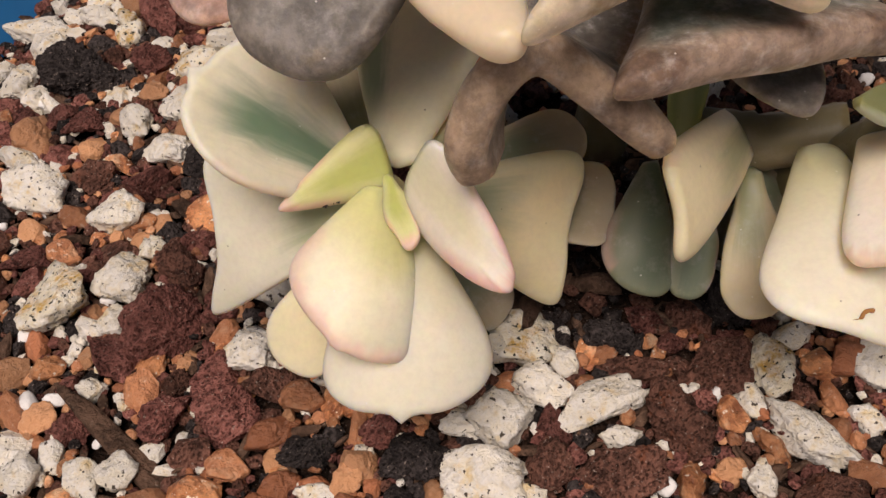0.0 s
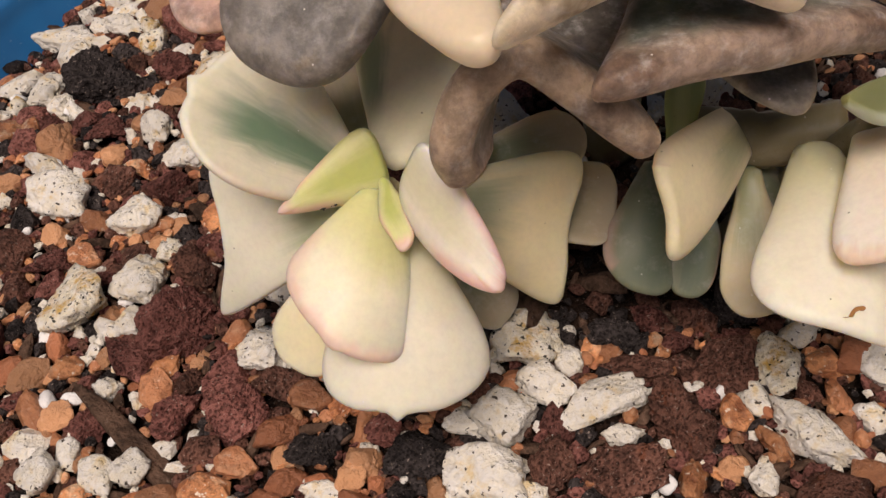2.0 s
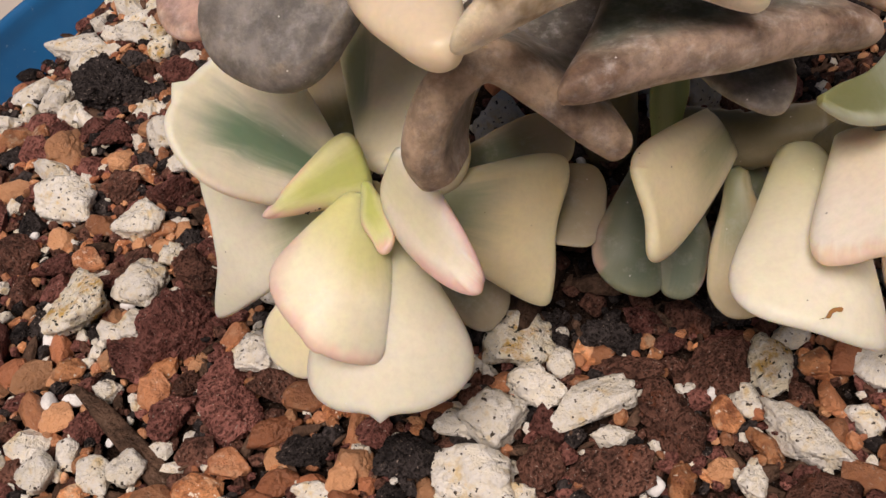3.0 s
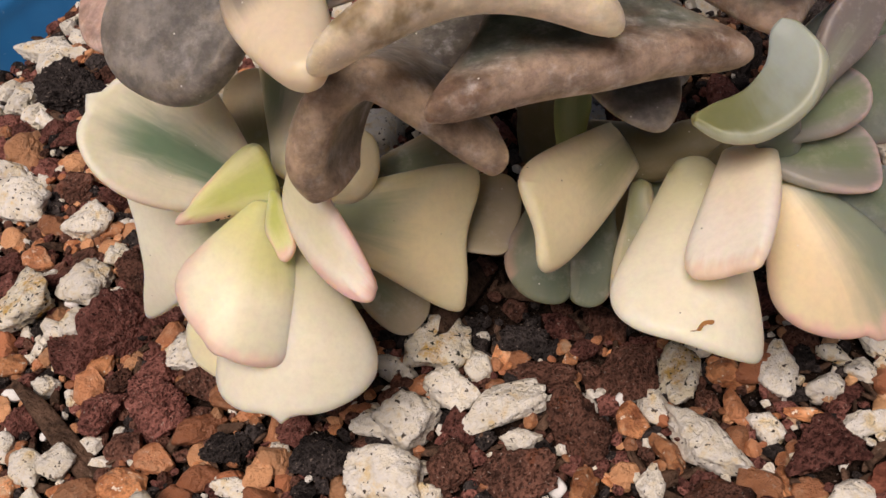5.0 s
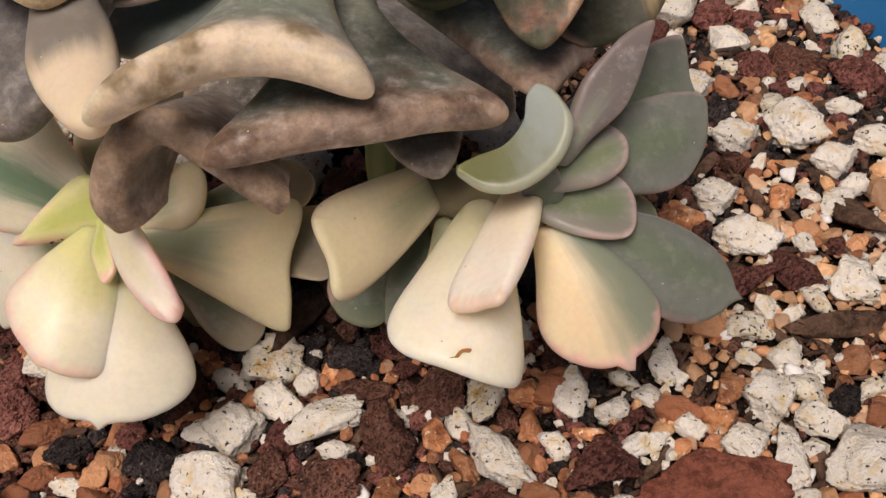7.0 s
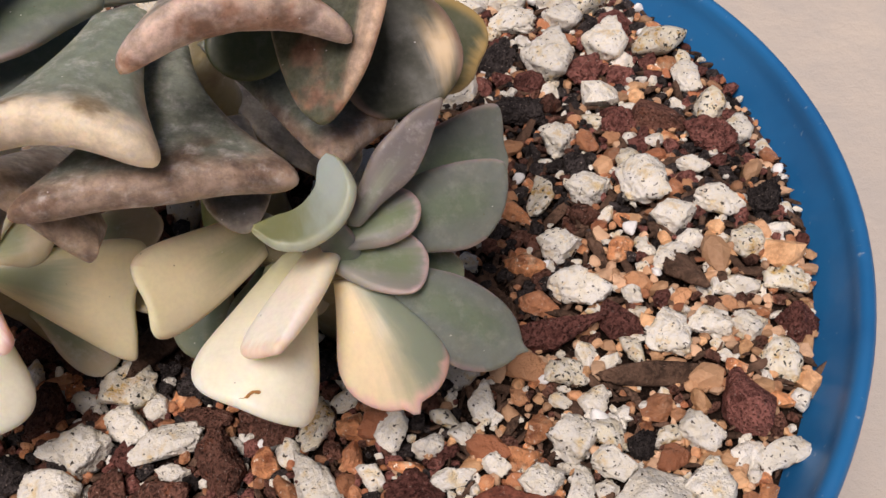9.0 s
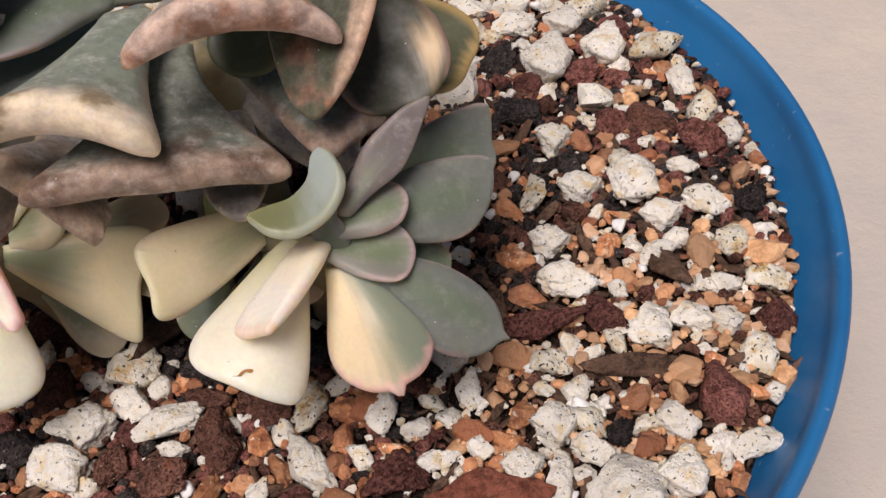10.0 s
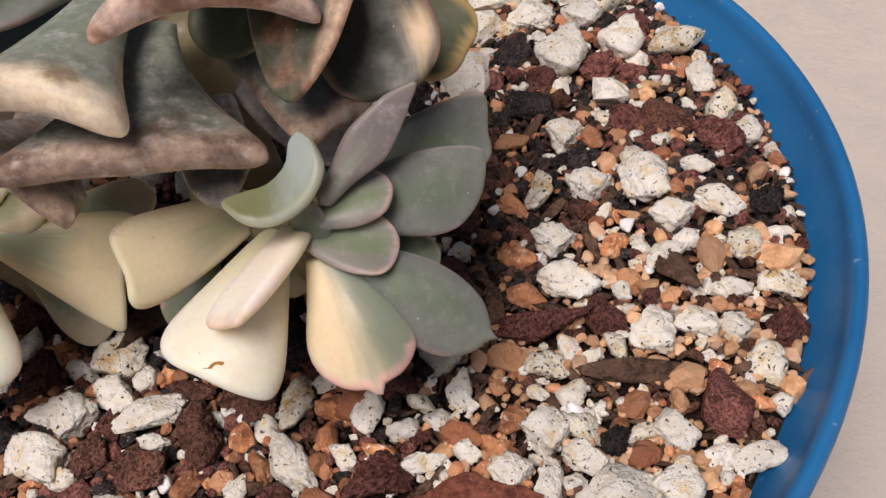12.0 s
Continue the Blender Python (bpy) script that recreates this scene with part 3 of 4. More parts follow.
blade(plant, L_PINK, (-1.66, -3.3, 3.98), (-2.05, -3.05, 2.95), (-1.13, -4.12, 2.9), (-1.28, -4.3, 2.75), (-1.14, -4.24, 2.78), thick=0.32, round_l=3, round_r=3, foot_round=4.0, bend_l=0.1, bend_r=0.55, cup=0.1, label="upright leaf with pink margin")
leaf(plant, L_LIME, (-2.12, -2.85, 3.0), (-2.0, -3.7, 2.85), (-2.18, -3.3, 2.95), (-1.9, -3.3, 3.02), um=0.5, end=1.8, foot=0.5, thick=0.18, cup=0.15)
blade(plant, L_SIDE, (-1.95, -2.65, 2.6), (-2.0, -2.8, 2.4), (0.0, -2.25, 2.25), (-0.44, -3.06, 0.88), (-0.28, -2.7, 1.6), round_l=3.4, round_r=3.0, bend_l=0.04, bend_r=0.0, cup=-0.06)
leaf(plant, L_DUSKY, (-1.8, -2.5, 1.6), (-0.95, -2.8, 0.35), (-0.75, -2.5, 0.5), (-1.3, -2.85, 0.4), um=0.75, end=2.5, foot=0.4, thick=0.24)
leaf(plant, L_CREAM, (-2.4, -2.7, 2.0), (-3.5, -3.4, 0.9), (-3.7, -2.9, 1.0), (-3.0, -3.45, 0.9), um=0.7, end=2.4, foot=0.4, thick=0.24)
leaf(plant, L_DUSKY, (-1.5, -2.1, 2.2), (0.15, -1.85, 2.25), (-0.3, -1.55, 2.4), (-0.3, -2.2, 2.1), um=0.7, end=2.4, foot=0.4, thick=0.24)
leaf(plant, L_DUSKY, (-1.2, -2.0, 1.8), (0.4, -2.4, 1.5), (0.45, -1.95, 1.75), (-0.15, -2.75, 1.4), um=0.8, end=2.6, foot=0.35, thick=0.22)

blade(plant, L_OLIVE, (-1.9, -2.3, 2.7), (-1.8, -2.7, 2.55), (-1.15, -2.0, 2.9), (-1.25, -2.65, 2.5), (-1.02, -2.38, 2.75), thick=0.18, round_l=2.4, round_r=2.6)

# the small offset between the rosettes
plant = tagged(new("small_offset"), "small dusky cream and green offset on a thin stem", "succulent")
stem(plant, [(1.2, -1.8, -0.2), (1.5, -2.0, 1.0), (1.75, -2.2, 2.3)], 0.25)
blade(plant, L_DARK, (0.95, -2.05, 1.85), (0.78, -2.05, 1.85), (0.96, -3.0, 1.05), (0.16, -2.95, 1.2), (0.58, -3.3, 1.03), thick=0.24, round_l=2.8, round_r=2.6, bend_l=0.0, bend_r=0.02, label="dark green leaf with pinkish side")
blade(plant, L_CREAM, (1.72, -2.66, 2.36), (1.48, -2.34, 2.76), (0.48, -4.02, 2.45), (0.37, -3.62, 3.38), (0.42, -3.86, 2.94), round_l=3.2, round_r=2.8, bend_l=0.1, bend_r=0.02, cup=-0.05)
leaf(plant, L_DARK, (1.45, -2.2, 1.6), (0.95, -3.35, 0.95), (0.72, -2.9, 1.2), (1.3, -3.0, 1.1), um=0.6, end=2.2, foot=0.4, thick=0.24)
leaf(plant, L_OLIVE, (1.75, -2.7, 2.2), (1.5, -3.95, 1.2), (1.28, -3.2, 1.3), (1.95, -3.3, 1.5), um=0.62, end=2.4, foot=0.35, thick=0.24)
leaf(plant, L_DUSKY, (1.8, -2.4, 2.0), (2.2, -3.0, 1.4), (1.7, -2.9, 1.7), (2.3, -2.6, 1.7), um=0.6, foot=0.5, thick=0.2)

stem(plant, [(1.2, -2.1, 2.2), (1.9, -2.5, 2.35), (2.7, -2.75, 2.6)], 0.32)
leaf(plant, L_LIMB, (1.25, -1.95, 3.5), (0.95, -2.5, 2.4), (0.9, -2.2, 2.9), (1.25, -2.35, 2.9), um=0.5, end=2.0, foot=0.8, thick=0.2)

# the green and pink rosette
plant = tagged(new("green_pink_rosette"), "grey-green and cream succulent rosette with pink margins", "succulent")
stem(plant, [(2.2, -1.8, -0.2), (2.4, -2.5, 1.5), (2.75, -3.4, 3.1)], 0.34)
scarred = blade(plant, L_PALE, (1.9, -2.95, 2.7), (2.4, -3.1, 2.75), (1.02, -4.8, 2.6), (2.31, -5.12, 2.06), (1.74, -5.27, 2.52), thick=0.28, round_l=2.6, round_r=2.7, bend_l=-0.1, bend_r=-0.03, bow=0.16, cup=-0.04, foot_round=3.0, label="broad cream leaf with a small brown scar")
skin_point = min(scarred.data.vertices, key=lambda v: (v.co - Vector((1.78, -5.24, 2.95)) * U).length)
out = skin_point.normal.copy()
spot = skin_point.co / U + out * 0.015
along = Vector((0.24, 0.08, 0.0))
along -= out * along.dot(out)
across = out.cross(along).normalized() * 0.025
leaf(scarred, L_SCAR, spot - along / 2, spot + along / 2, spot - across, spot + across, um=0.5, end=1.6, foot=0.2, thick=0.03, name="scar", label="thin brown corky scar")
blade(plant, L_BLUSH, (2.4, -3.35, 3.05), (2.82, -3.55, 3.28), (1.7, -4.74, 3.05), (2.24, -5.06, 3.44), (1.95, -4.98, 3.26), round_l=3.5, round_r=8, bend_l=0.0, bend_r=0.14, cup=0.06)
blade(plant, L_HALF, (2.66, -3.7, 2.88), (3.05, -3.75, 2.98), (2.74, -4.66, 1.95), (3.94, -4.42, 2.1), (3.46, -4.96, 1.98), round_l=3.2, round_r=2.6, bend_l=-0.04, bend_r=0.07, bow=0.06, point=0.16, point_at=0.05)
blade(plant, L_GREYGREEN, (3.2, -3.55, 3.0), (3.1, -3.9, 2.8), (4.55, -3.7, 2.36), (4.32, -4.42, 1.82), (4.82, -4.18, 2.02), round_l=2.4, round_r=2.4, bend_l=0.06, bend_r=0.02, bow=0.06, point=0.12, point_at=0.1)
blade(plant, L_GREENPINK, (2.78, -3.42, 3.28), (2.7, -3.75, 3.1), (3.66, -3.38, 3.2), (3.64, -4.08, 3.0), (3.82, -3.66, 3.02), thick=0.18, round_l=2.5, round_r=9, bend_l=0.05, bend_r=0.14, cup=0.06)
blade(plant, L_GREENPINK, (2.9, -3.45, 3.55), (2.82, -3.68, 3.38), (3.6, -3.0, 3.62), (3.62, -3.55, 3.42), (3.77, -3.3, 3.58), thick=0.17, round_l=2.4, round_r=2.8, bend_l=0.02, bend_r=0.1, cup=0.12)
blade(plant, L_GREYGREEN, (3.1, -2.95, 3.35), (3.25, -3.35, 2.95), (4.78, -2.36, 3.32), (4.5, -3.08, 2.72), (4.8, -2.74, 3.02), thick=0.22, round_l=10, round_r=3, bend_l=0.17, bend_r=0.04, bow=0.06, cup=0.04)
blade(plant, L_GREYGREEN, (3.2, -2.4, 3.4), (3.4, -2.8, 2.95), (4.78, -1.32, 3.36), (4.78, -2.1, 2.8), (4.86, -1.75, 2.98), thick=0.22, round_l=8, round_r=3, bend_l=0.1, cup=0.04)
leaf(plant, L_PURPLE, (2.95, -3.55, 3.65), (4.13, -2.6, 4.6), (3.37, -3.04, 4.3), (3.72, -3.18, 3.98), um=0.5, end=1.6, foot=0.5, thick=0.22, cup=0.15, label="narrow purple-grey upright leaf")
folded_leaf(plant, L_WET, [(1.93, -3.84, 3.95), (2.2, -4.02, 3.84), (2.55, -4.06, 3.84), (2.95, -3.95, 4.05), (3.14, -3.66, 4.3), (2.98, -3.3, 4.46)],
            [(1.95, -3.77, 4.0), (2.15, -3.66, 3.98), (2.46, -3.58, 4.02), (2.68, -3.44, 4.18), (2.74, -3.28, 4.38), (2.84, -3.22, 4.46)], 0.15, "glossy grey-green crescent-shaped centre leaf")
leaf(plant, L_GREYGREEN, (2.9, -3.6, 3.1), (2.75, -3.6, 3.75), (2.5, -3.6, 3.5), (2.95, -3.6, 3.5), um=0.5, foot=0.7, thick=0.2)
leaf(plant, L_DARK, (3.0, -3.0, 2.6), (4.2, -3.2, 2.2), (3.9, -2.75, 2.3), (3.9, -3.4, 2.2), um=0.65, foot=0.4, thick=0.2)

# the mother rosette with its crested leaves
plant = tagged(new("mother_rosette"), "large grey-brown succulent rosette with thick crested leaf ends", "succulent")
stem(plant, [(1.0, 0.3, -0.3), (1.0, 0.0, 2.2), (0.9, -0.9, 4.4)], 0.36)
blade(plant, L_BROWN, (0.55, -1.6, 4.9), (1.2, -1.6, 4.9), (-0.34, -4.22, 4.86), (2.52, -3.5, 4.4), (1.1, -3.98, 4.74), thick=0.34, lip=0.9, round_l=6, round_r=5, bend_l=-0.1, bend_r=-0.12, bow=-0.1, label="grey leaf with a thick straight brown end")
blade(plant, L_SPOT, (0.3, -1.8, 5.5), (1.0, -1.8, 5.5), (-1.12, -4.4, 5.68), (1.3, -4.04, 5.32), (0.12, -4.1, 5.84), thick=0.36, lip=1.0, round_l=5, round_r=6, bend_l=-0.1, bend_r=-0.1, bow=-0.1, label="grey leaf with an arched cream end and brown spots")
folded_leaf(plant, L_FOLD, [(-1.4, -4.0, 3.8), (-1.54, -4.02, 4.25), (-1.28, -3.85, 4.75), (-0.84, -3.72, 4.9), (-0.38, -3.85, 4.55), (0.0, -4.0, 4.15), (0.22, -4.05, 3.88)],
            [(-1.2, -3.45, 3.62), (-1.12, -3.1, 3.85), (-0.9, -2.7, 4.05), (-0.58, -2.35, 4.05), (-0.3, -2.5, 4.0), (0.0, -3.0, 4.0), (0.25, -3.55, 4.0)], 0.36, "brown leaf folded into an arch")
blade(plant, L_SLATE, (-2.2, -1.2, 5.6), (-0.9, -1.7, 5.6), (-3.25, -2.55, 4.7), (-2.05, -2.95, 4.65), (-2.7, -3.02, 4.42), thick=0.4, lip=0.4, round_l=2.6, round_r=2.4, bow=0.1, label="slate grey leaf with a broad drooping end")
leaf(plant, L_CORNER, (-1.7, -2.3, 5.75), (-1.14, -4.3, 5.38), (-2.0, -3.45, 5.5), (-1.1, -3.6, 5.5), um=0.5, end=1.8, foot=0.7, thick=0.36, lip=0.2, edge=2.4, cup=-0.1, label="grey leaf with a cream end")
leaf(plant, L_SLATE, (1.4, -1.6, 3.75), (1.75, -3.5, 3.65), (1.3, -2.9, 3.9), (2.2, -2.9, 3.9), um=0.6, end=1.8, foot=0.5, thick=0.3)
blade(plant, L_BROWN, (1.2, -1.3, 4.7), (1.6, -0.9, 4.7), (2.85, -3.2, 4.3), (3.5, -2.3, 4.15), (3.3, -2.8, 4.25), thick=0.28, lip=0.6, round_l=4, round_r=4, bend_l=-0.06, bend_r=-0.1)
leaf(plant, L_WHITEPINK, (1.6, -1.2, 6.0), (2.3, -3.4, 6.35), (1.12, -3.55, 6.32), (3.45, -3.25, 6.05), um=0.86, end=3.4, foot=0.22, flare=1.6, thick=0.36, lip=1.0, edge=2.8, cup=-0.22, bow=-0.2, label="grey leaf with an arched white-pink end")
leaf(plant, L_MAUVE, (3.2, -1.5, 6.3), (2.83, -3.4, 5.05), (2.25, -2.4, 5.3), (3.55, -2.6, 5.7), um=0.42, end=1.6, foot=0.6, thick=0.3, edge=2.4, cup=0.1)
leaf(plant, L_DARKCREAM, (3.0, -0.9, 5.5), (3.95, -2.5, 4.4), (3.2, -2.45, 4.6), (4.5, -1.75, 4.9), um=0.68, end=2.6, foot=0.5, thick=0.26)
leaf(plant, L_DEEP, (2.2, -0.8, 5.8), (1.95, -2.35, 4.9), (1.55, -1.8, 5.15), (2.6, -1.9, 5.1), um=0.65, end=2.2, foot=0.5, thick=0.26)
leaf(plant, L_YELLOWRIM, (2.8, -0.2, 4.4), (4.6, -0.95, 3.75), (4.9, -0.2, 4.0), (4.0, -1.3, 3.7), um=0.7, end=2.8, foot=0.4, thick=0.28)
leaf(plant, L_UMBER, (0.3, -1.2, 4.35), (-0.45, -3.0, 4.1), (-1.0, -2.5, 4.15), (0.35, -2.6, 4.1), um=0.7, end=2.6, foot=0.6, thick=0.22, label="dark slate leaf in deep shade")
leaf(plant, L_GREYGREEN, (0.2, -1.0, 5.3), (-1.6, -2.0, 5.4), (-1.2, -1.4, 5.5), (-1.0, -2.4, 5.3), um=0.65, foot=0.4, thick=0.28)
leaf(plant, L_GREYGREEN, (0.6, -0.9, 4.9), (-1.6, -1.9, 4.7), (-1.1, -1.1, 4.8), (-0.8, -2.5, 4.7), um=0.7, end=2.6, foot=0.5, thick=0.28)
leaf(plant, L_TOPLEFT, (-0.6, -0.9, 6.1), (-2.2, -2.7, 6.0), (-2.75, -2.15, 6.0), (-1.3, -2.75, 6.1), um=0.8, end=3.2, foot=0.4, thick=0.34, lip=0.6, edge=2.8, cup=-0.1, label="dark grey leaf with a cream corner")
blade(plant, L_ROSE, (-1.6, -0.3, 4.7), (-1.7, -1.0, 4.6), (-3.7, -0.2, 4.4), (-3.65, -1.55, 4.1), (-4.0, -0.9, 4.2), thick=0.3, round_l=3, round_r=3)
leaf(plant, L_GREYGREEN, (0.6, 0.2, 4.6), (-2.5, 0.8, 4.4), (-1.8, 1.4, 4.5), (-1.8, 0.0, 4.5), um=0.75, end=3.0, foot=0.35, thick=0.3)
leaf(plant, L_BROWN, (1.3, 0.4, 4.8), (0.6, 3.2, 4.6), (-0.3, 2.4, 4.6), (1.6, 2.4, 4.6), um=0.75, end=3.0, foot=0.35, thick=0.3)
leaf(plant, L_GREYGREEN, (1.8, 0.2, 4.6), (3.6, 2.0, 4.3), (2.6, 2.3, 4.4), (3.9, 1.0, 4.4), um=0.75, end=3.0, foot=0.35, thick=0.3)
# Invented ring of hidden low leaves, added to close and darken the gaps.
for turn in range(7):
    a = radians(20 + turn * 52)
    d, s = Vector((math.cos(a), math.sin(a), 0)), Vector((-math.sin(a), math.cos(a), 0))
    c = Vector((0.9, 0.1, 3.3))
    e = c + d * 2.1 + Vector((0, 0, -1.3))
    if e.y > -1.2:
        leaf(plant, L_SLATE, c, e, c + d * 1.4 - s * 0.6 - Vector((0, 0, 0.8)), c + d * 1.4 + s * 0.6 - Vector((0, 0, 0.8)), um=0.68, end=2.4, foot=0.4, thick=0.24)


# ---- stones of the gritty mix ----
def stone_mesh(name, seed, sub, planes, rough, pits, sharp):
    """A stone of unit length: a faceted lump with corners as sharp as told, rough skin and pits."""
    rng = np.random.RandomState(seed)
    bm = bmesh.new()
    bmesh.ops.create_icosphere(bm, subdivisions=sub, radius=1)
    dirs = np.array([v.co for v in bm.verts])
    n = rng.normal(size=(planes, 3))
    n /= np.linalg.norm(n, axis=1)[:, None]
    dist = rng.uniform(0.55, 1.0, planes)
    reach = np.maximum(dirs @ n.T, 1e-3)
    r = (np.sum((reach / dist) ** sharp, axis=1)) ** (-1 / sharp)
    r = np.minimum(r, 1.35)
    off = Vector((seed * 1.7, seed * 0.3, seed * 2.1))
    for i, v in enumerate(bm.verts):
        d = Vector(dirs[i])
        k = r[i] * (1 + rough * noise.fractal(d * 2.6 + off, 0.7, 2.2, 5))
        if pits:
            k -= pits * max(0.0, noise.noise(d * 5.5 + off) - 0.12) + 0.8 * pits * max(0.0, noise.noise(d * 11 + off) - 0.08)
        v.co = d * k
    co = np.array([v.co for v in bm.verts])
    lo, hi = co.min(0), co.max(0)
    for v in bm.verts:
        v.co = Vector([(v.co[a] - (lo[a] + hi[a]) / 2) / (hi[a] - lo[a]) for a in range(3)])
    me = bpy.data.meshes.new(name)
    bm.to_mesh(me)
    bm.free()
    return me


KINDS = {
    "pumice": ("pumice_stone", "white pumice stone with tiny dark specks", M_PUMICE, 13, 0.17, 0.12, 12),
    "stained": ("pumice_stone", "cream pumice stone with ochre stains", M_STAINED, 13, 0.18, 0.12, 12),
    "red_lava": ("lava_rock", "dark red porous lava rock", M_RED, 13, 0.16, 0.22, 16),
    "brown_lava": ("lava_rock", "dark brown porous lava rock", M_BROWN, 13, 0.16, 0.22, 16),
    "black_lava": ("lava_rock", "black porous lava rock", M_BLACK, 13, 0.18, 0.25, 16),
    "clay": ("clay_pebble", "orange-brown baked clay pebble", M_CLAY, 10, 0.12, 0.06, 18),
    "tan": ("clay_pebble", "small tan baked clay pebble", M_TAN, 10, 0.11, 0.05, 20),
    "bark": ("bark_chip", "dark brown sliver of bark on the grit", M_BARK, 8, 0.12, 0.06, 24),
    "slab": ("lava_rock", "flat reddish-brown stone slab", M_SLAB, 13, 0.12, 0.08, 20),
    "perlite": ("perlite_bead", "small round white perlite bead", M_PERLITE, 30, 0.13, 0.05, 7),
}
FINE = {k: [stone_mesh(v[0], 11 * i + 3 + 100 * j, 5 if v[5] > 0.2 else 4 if v[5] > 0.05 else 3, v[3], v[4], v[5], v[6]) for i in range(5)] for j, (k, v) in enumerate(KINDS.items())}
MIDDLE = {k: [stone_mesh(v[0], 17 * i + 5 + 100 * j, 3, v[3], v[4], v[5] * 0.8, v[6]) for i in range(6)] for j, (k, v) in enumerate(KINDS.items())}
COARSE = {k: [stone_mesh(v[0], 13 * i + 7 + 100 * j, 2, v[3], v[4], v[5] * 0.6, v[6]) for i in range(6)] for j, (k, v) in enumerate(KINDS.items())}
for store in (FINE, MIDDLE, COARSE):
    for k, some in store.items():
        for me in some:
            me.materials.append(KINDS[k][2])
            if store is not COARSE:
                me.shade_smooth()
rng = random.Random(5)
placed = []


def put_stone(kind, mesh, x, y, z, size, turn):
    name, label, *_ = KINDS[kind]
    ob = new(name, mesh)
    ob.matrix_world = Matrix.LocRotScale(Vector((x, y, z)) * U, Euler(turn), Vector(size) * U)
    return tagged(ob, label, "bark" if kind == "bark" else "stone", group=label + "s in the pot")


def rock(kind, x, y, length, width, angle):
    """One of the stones that lie plainly in view: centre, length and width in cm, turned by angle degrees."""
    tall = {"bark": 0.3, "slab": 0.35}.get(kind, 0.75) * min(length, width)
    if kind == "bark":
        tall = min(length, width) * 0.7
    depth = width
    z = soil_height(x, y) + tall * (0.45 if kind == "bark" else 0.32)
    put_stone(kind, rng.choice(FINE[kind]), x, y, z, (length * 1.04, depth * 1.08, tall * 1.05),
              (rng.uniform(-0.2, 0.2), rng.uniform(-0.2, 0.2), radians(angle)))
    placed.append((x, y, 0.5 * math.sqrt(length * width)))


rock("stained", -6.38, -1.25, 0.88, 1.02, -11)
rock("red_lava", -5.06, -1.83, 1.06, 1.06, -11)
rock("pumice", -5.59, -0.99, 0.67, 0.74, -11)
rock("pumice", -6.89, 0.84, 0.97, 0.77, -12)
rock("pumice", -5.72, 0.15, 0.78, 0.59, 8)
rock("clay", -6.30, 0.31, 0.47, 0.39, -12)
rock("black_lava", -6.47, 3.39, 1.36, 1.00, -13)
rock("pumice", -7.44, 3.54, 0.55, 0.73, -13)
rock("clay", -7.03, 2.11, 0.60, 0.86, -12)
rock("pumice", -5.54, 1.98, 0.51, 0.60, -12)
rock("pumice", -5.07, 1.32, 0.66, 0.50, -12)
rock("pumice", -4.84, 2.28, 0.60, 0.86, -12)
rock("brown_lava", -4.83, -1.00, 0.67, 0.67, -11)
rock("pumice", -5.69, -1.62, 0.36, 0.43, -11)
rock("stained", -5.24, -0.52, 0.34, 0.38, -12)
rock("clay", -6.45, -2.96, 0.46, 0.40, -11)
rock("pumice", -5.90, -2.64, 0.37, 0.30, -11)
rock("pumice", -6.27, -3.48, 0.29, 0.45, -11)
rock("pumice", -5.90, -3.84, 0.44, 0.51, -11)
rock("pumice", -5.53, -3.84, 0.57, 0.44, -11)
rock("pumice", -6.58, -3.71, 0.51, 0.51, -11)
rock("red_lava", -5.02, -3.27, 0.59, 0.59, -11)
rock("red_lava", -4.32, -3.33, 0.85, 0.72, -11)
rock("clay", -3.78, -3.62, 0.70, 0.38, 9)
rock("clay", -4.30, -3.96, 0.50, 0.38, -11)
rock("pumice", -4.00, -2.43, 0.62, 0.68, -11)
rock("clay", -3.41, -3.23, 0.52, 0.39, -11)
rock("black_lava", -3.46, -3.97, 0.69, 0.38, -11)
rock("clay", -2.82, -4.20, 0.50, 0.37, -41)
rock("black_lava", -2.23, -4.20, 0.77, 0.68, -11)
rock("pumice", -1.59, -4.64, 0.97, 0.72, -11)
rock("pumice", -1.26, -4.03, 0.78, 0.69, -11)
rock("pumice", -3.31, -4.49, 0.61, 0.30, -10)
rock("clay", -3.75, -4.30, 0.43, 0.37, -11)
rock("clay", -3.03, -4.37, 0.37, 0.43, -11)
rock("stained", -0.81, -2.97, 0.86, 0.73, -11)
rock("pumice", -0.69, -3.64, 0.70, 0.64, -11)
rock("pumice", -0.14, -3.94, 1.13, 0.50, 14)
rock("pumice", 0.02, -4.41, 0.49, 0.28, -11)
rock("brown_lava", -0.82, -4.64, 0.54, 0.72, -11)
rock("brown_lava", -0.16, -4.84, 1.07, 0.66, -11)
rock("brown_lava", 0.70, -4.36, 0.74, 0.92, -11)
rock("brown_lava", 1.34, -3.72, 0.77, 0.83, -11)
rock("brown_lava", 0.38, -3.57, 0.84, 0.39, -11)
rock("clay", 0.75, -3.36, 0.20, 0.23, -11)
rock("clay", 0.70, -3.18, 0.20, 0.20, -11)
rock("clay", 1.31, -4.37, 0.37, 0.43, -11)
rock("pumice", 2.01, -4.79, 1.20, 0.48, -56)
rock("stained", 1.96, -3.84, 0.51, 0.82, -11)
rock("clay", 2.54, -3.91, 0.57, 0.44, -11)
rock("pumice", 3.01, -4.04, 0.50, 0.69, -11)
rock("pumice", 1.33, -5.18, 0.32, 0.47, -11)
rock("clay", 1.65, -4.83, 0.60, 0.30, -56)
rock("clay", 2.39, -4.79, 0.36, 0.36, -11)
rock("clay", 0.64, -5.05, 0.35, 0.47, -11)
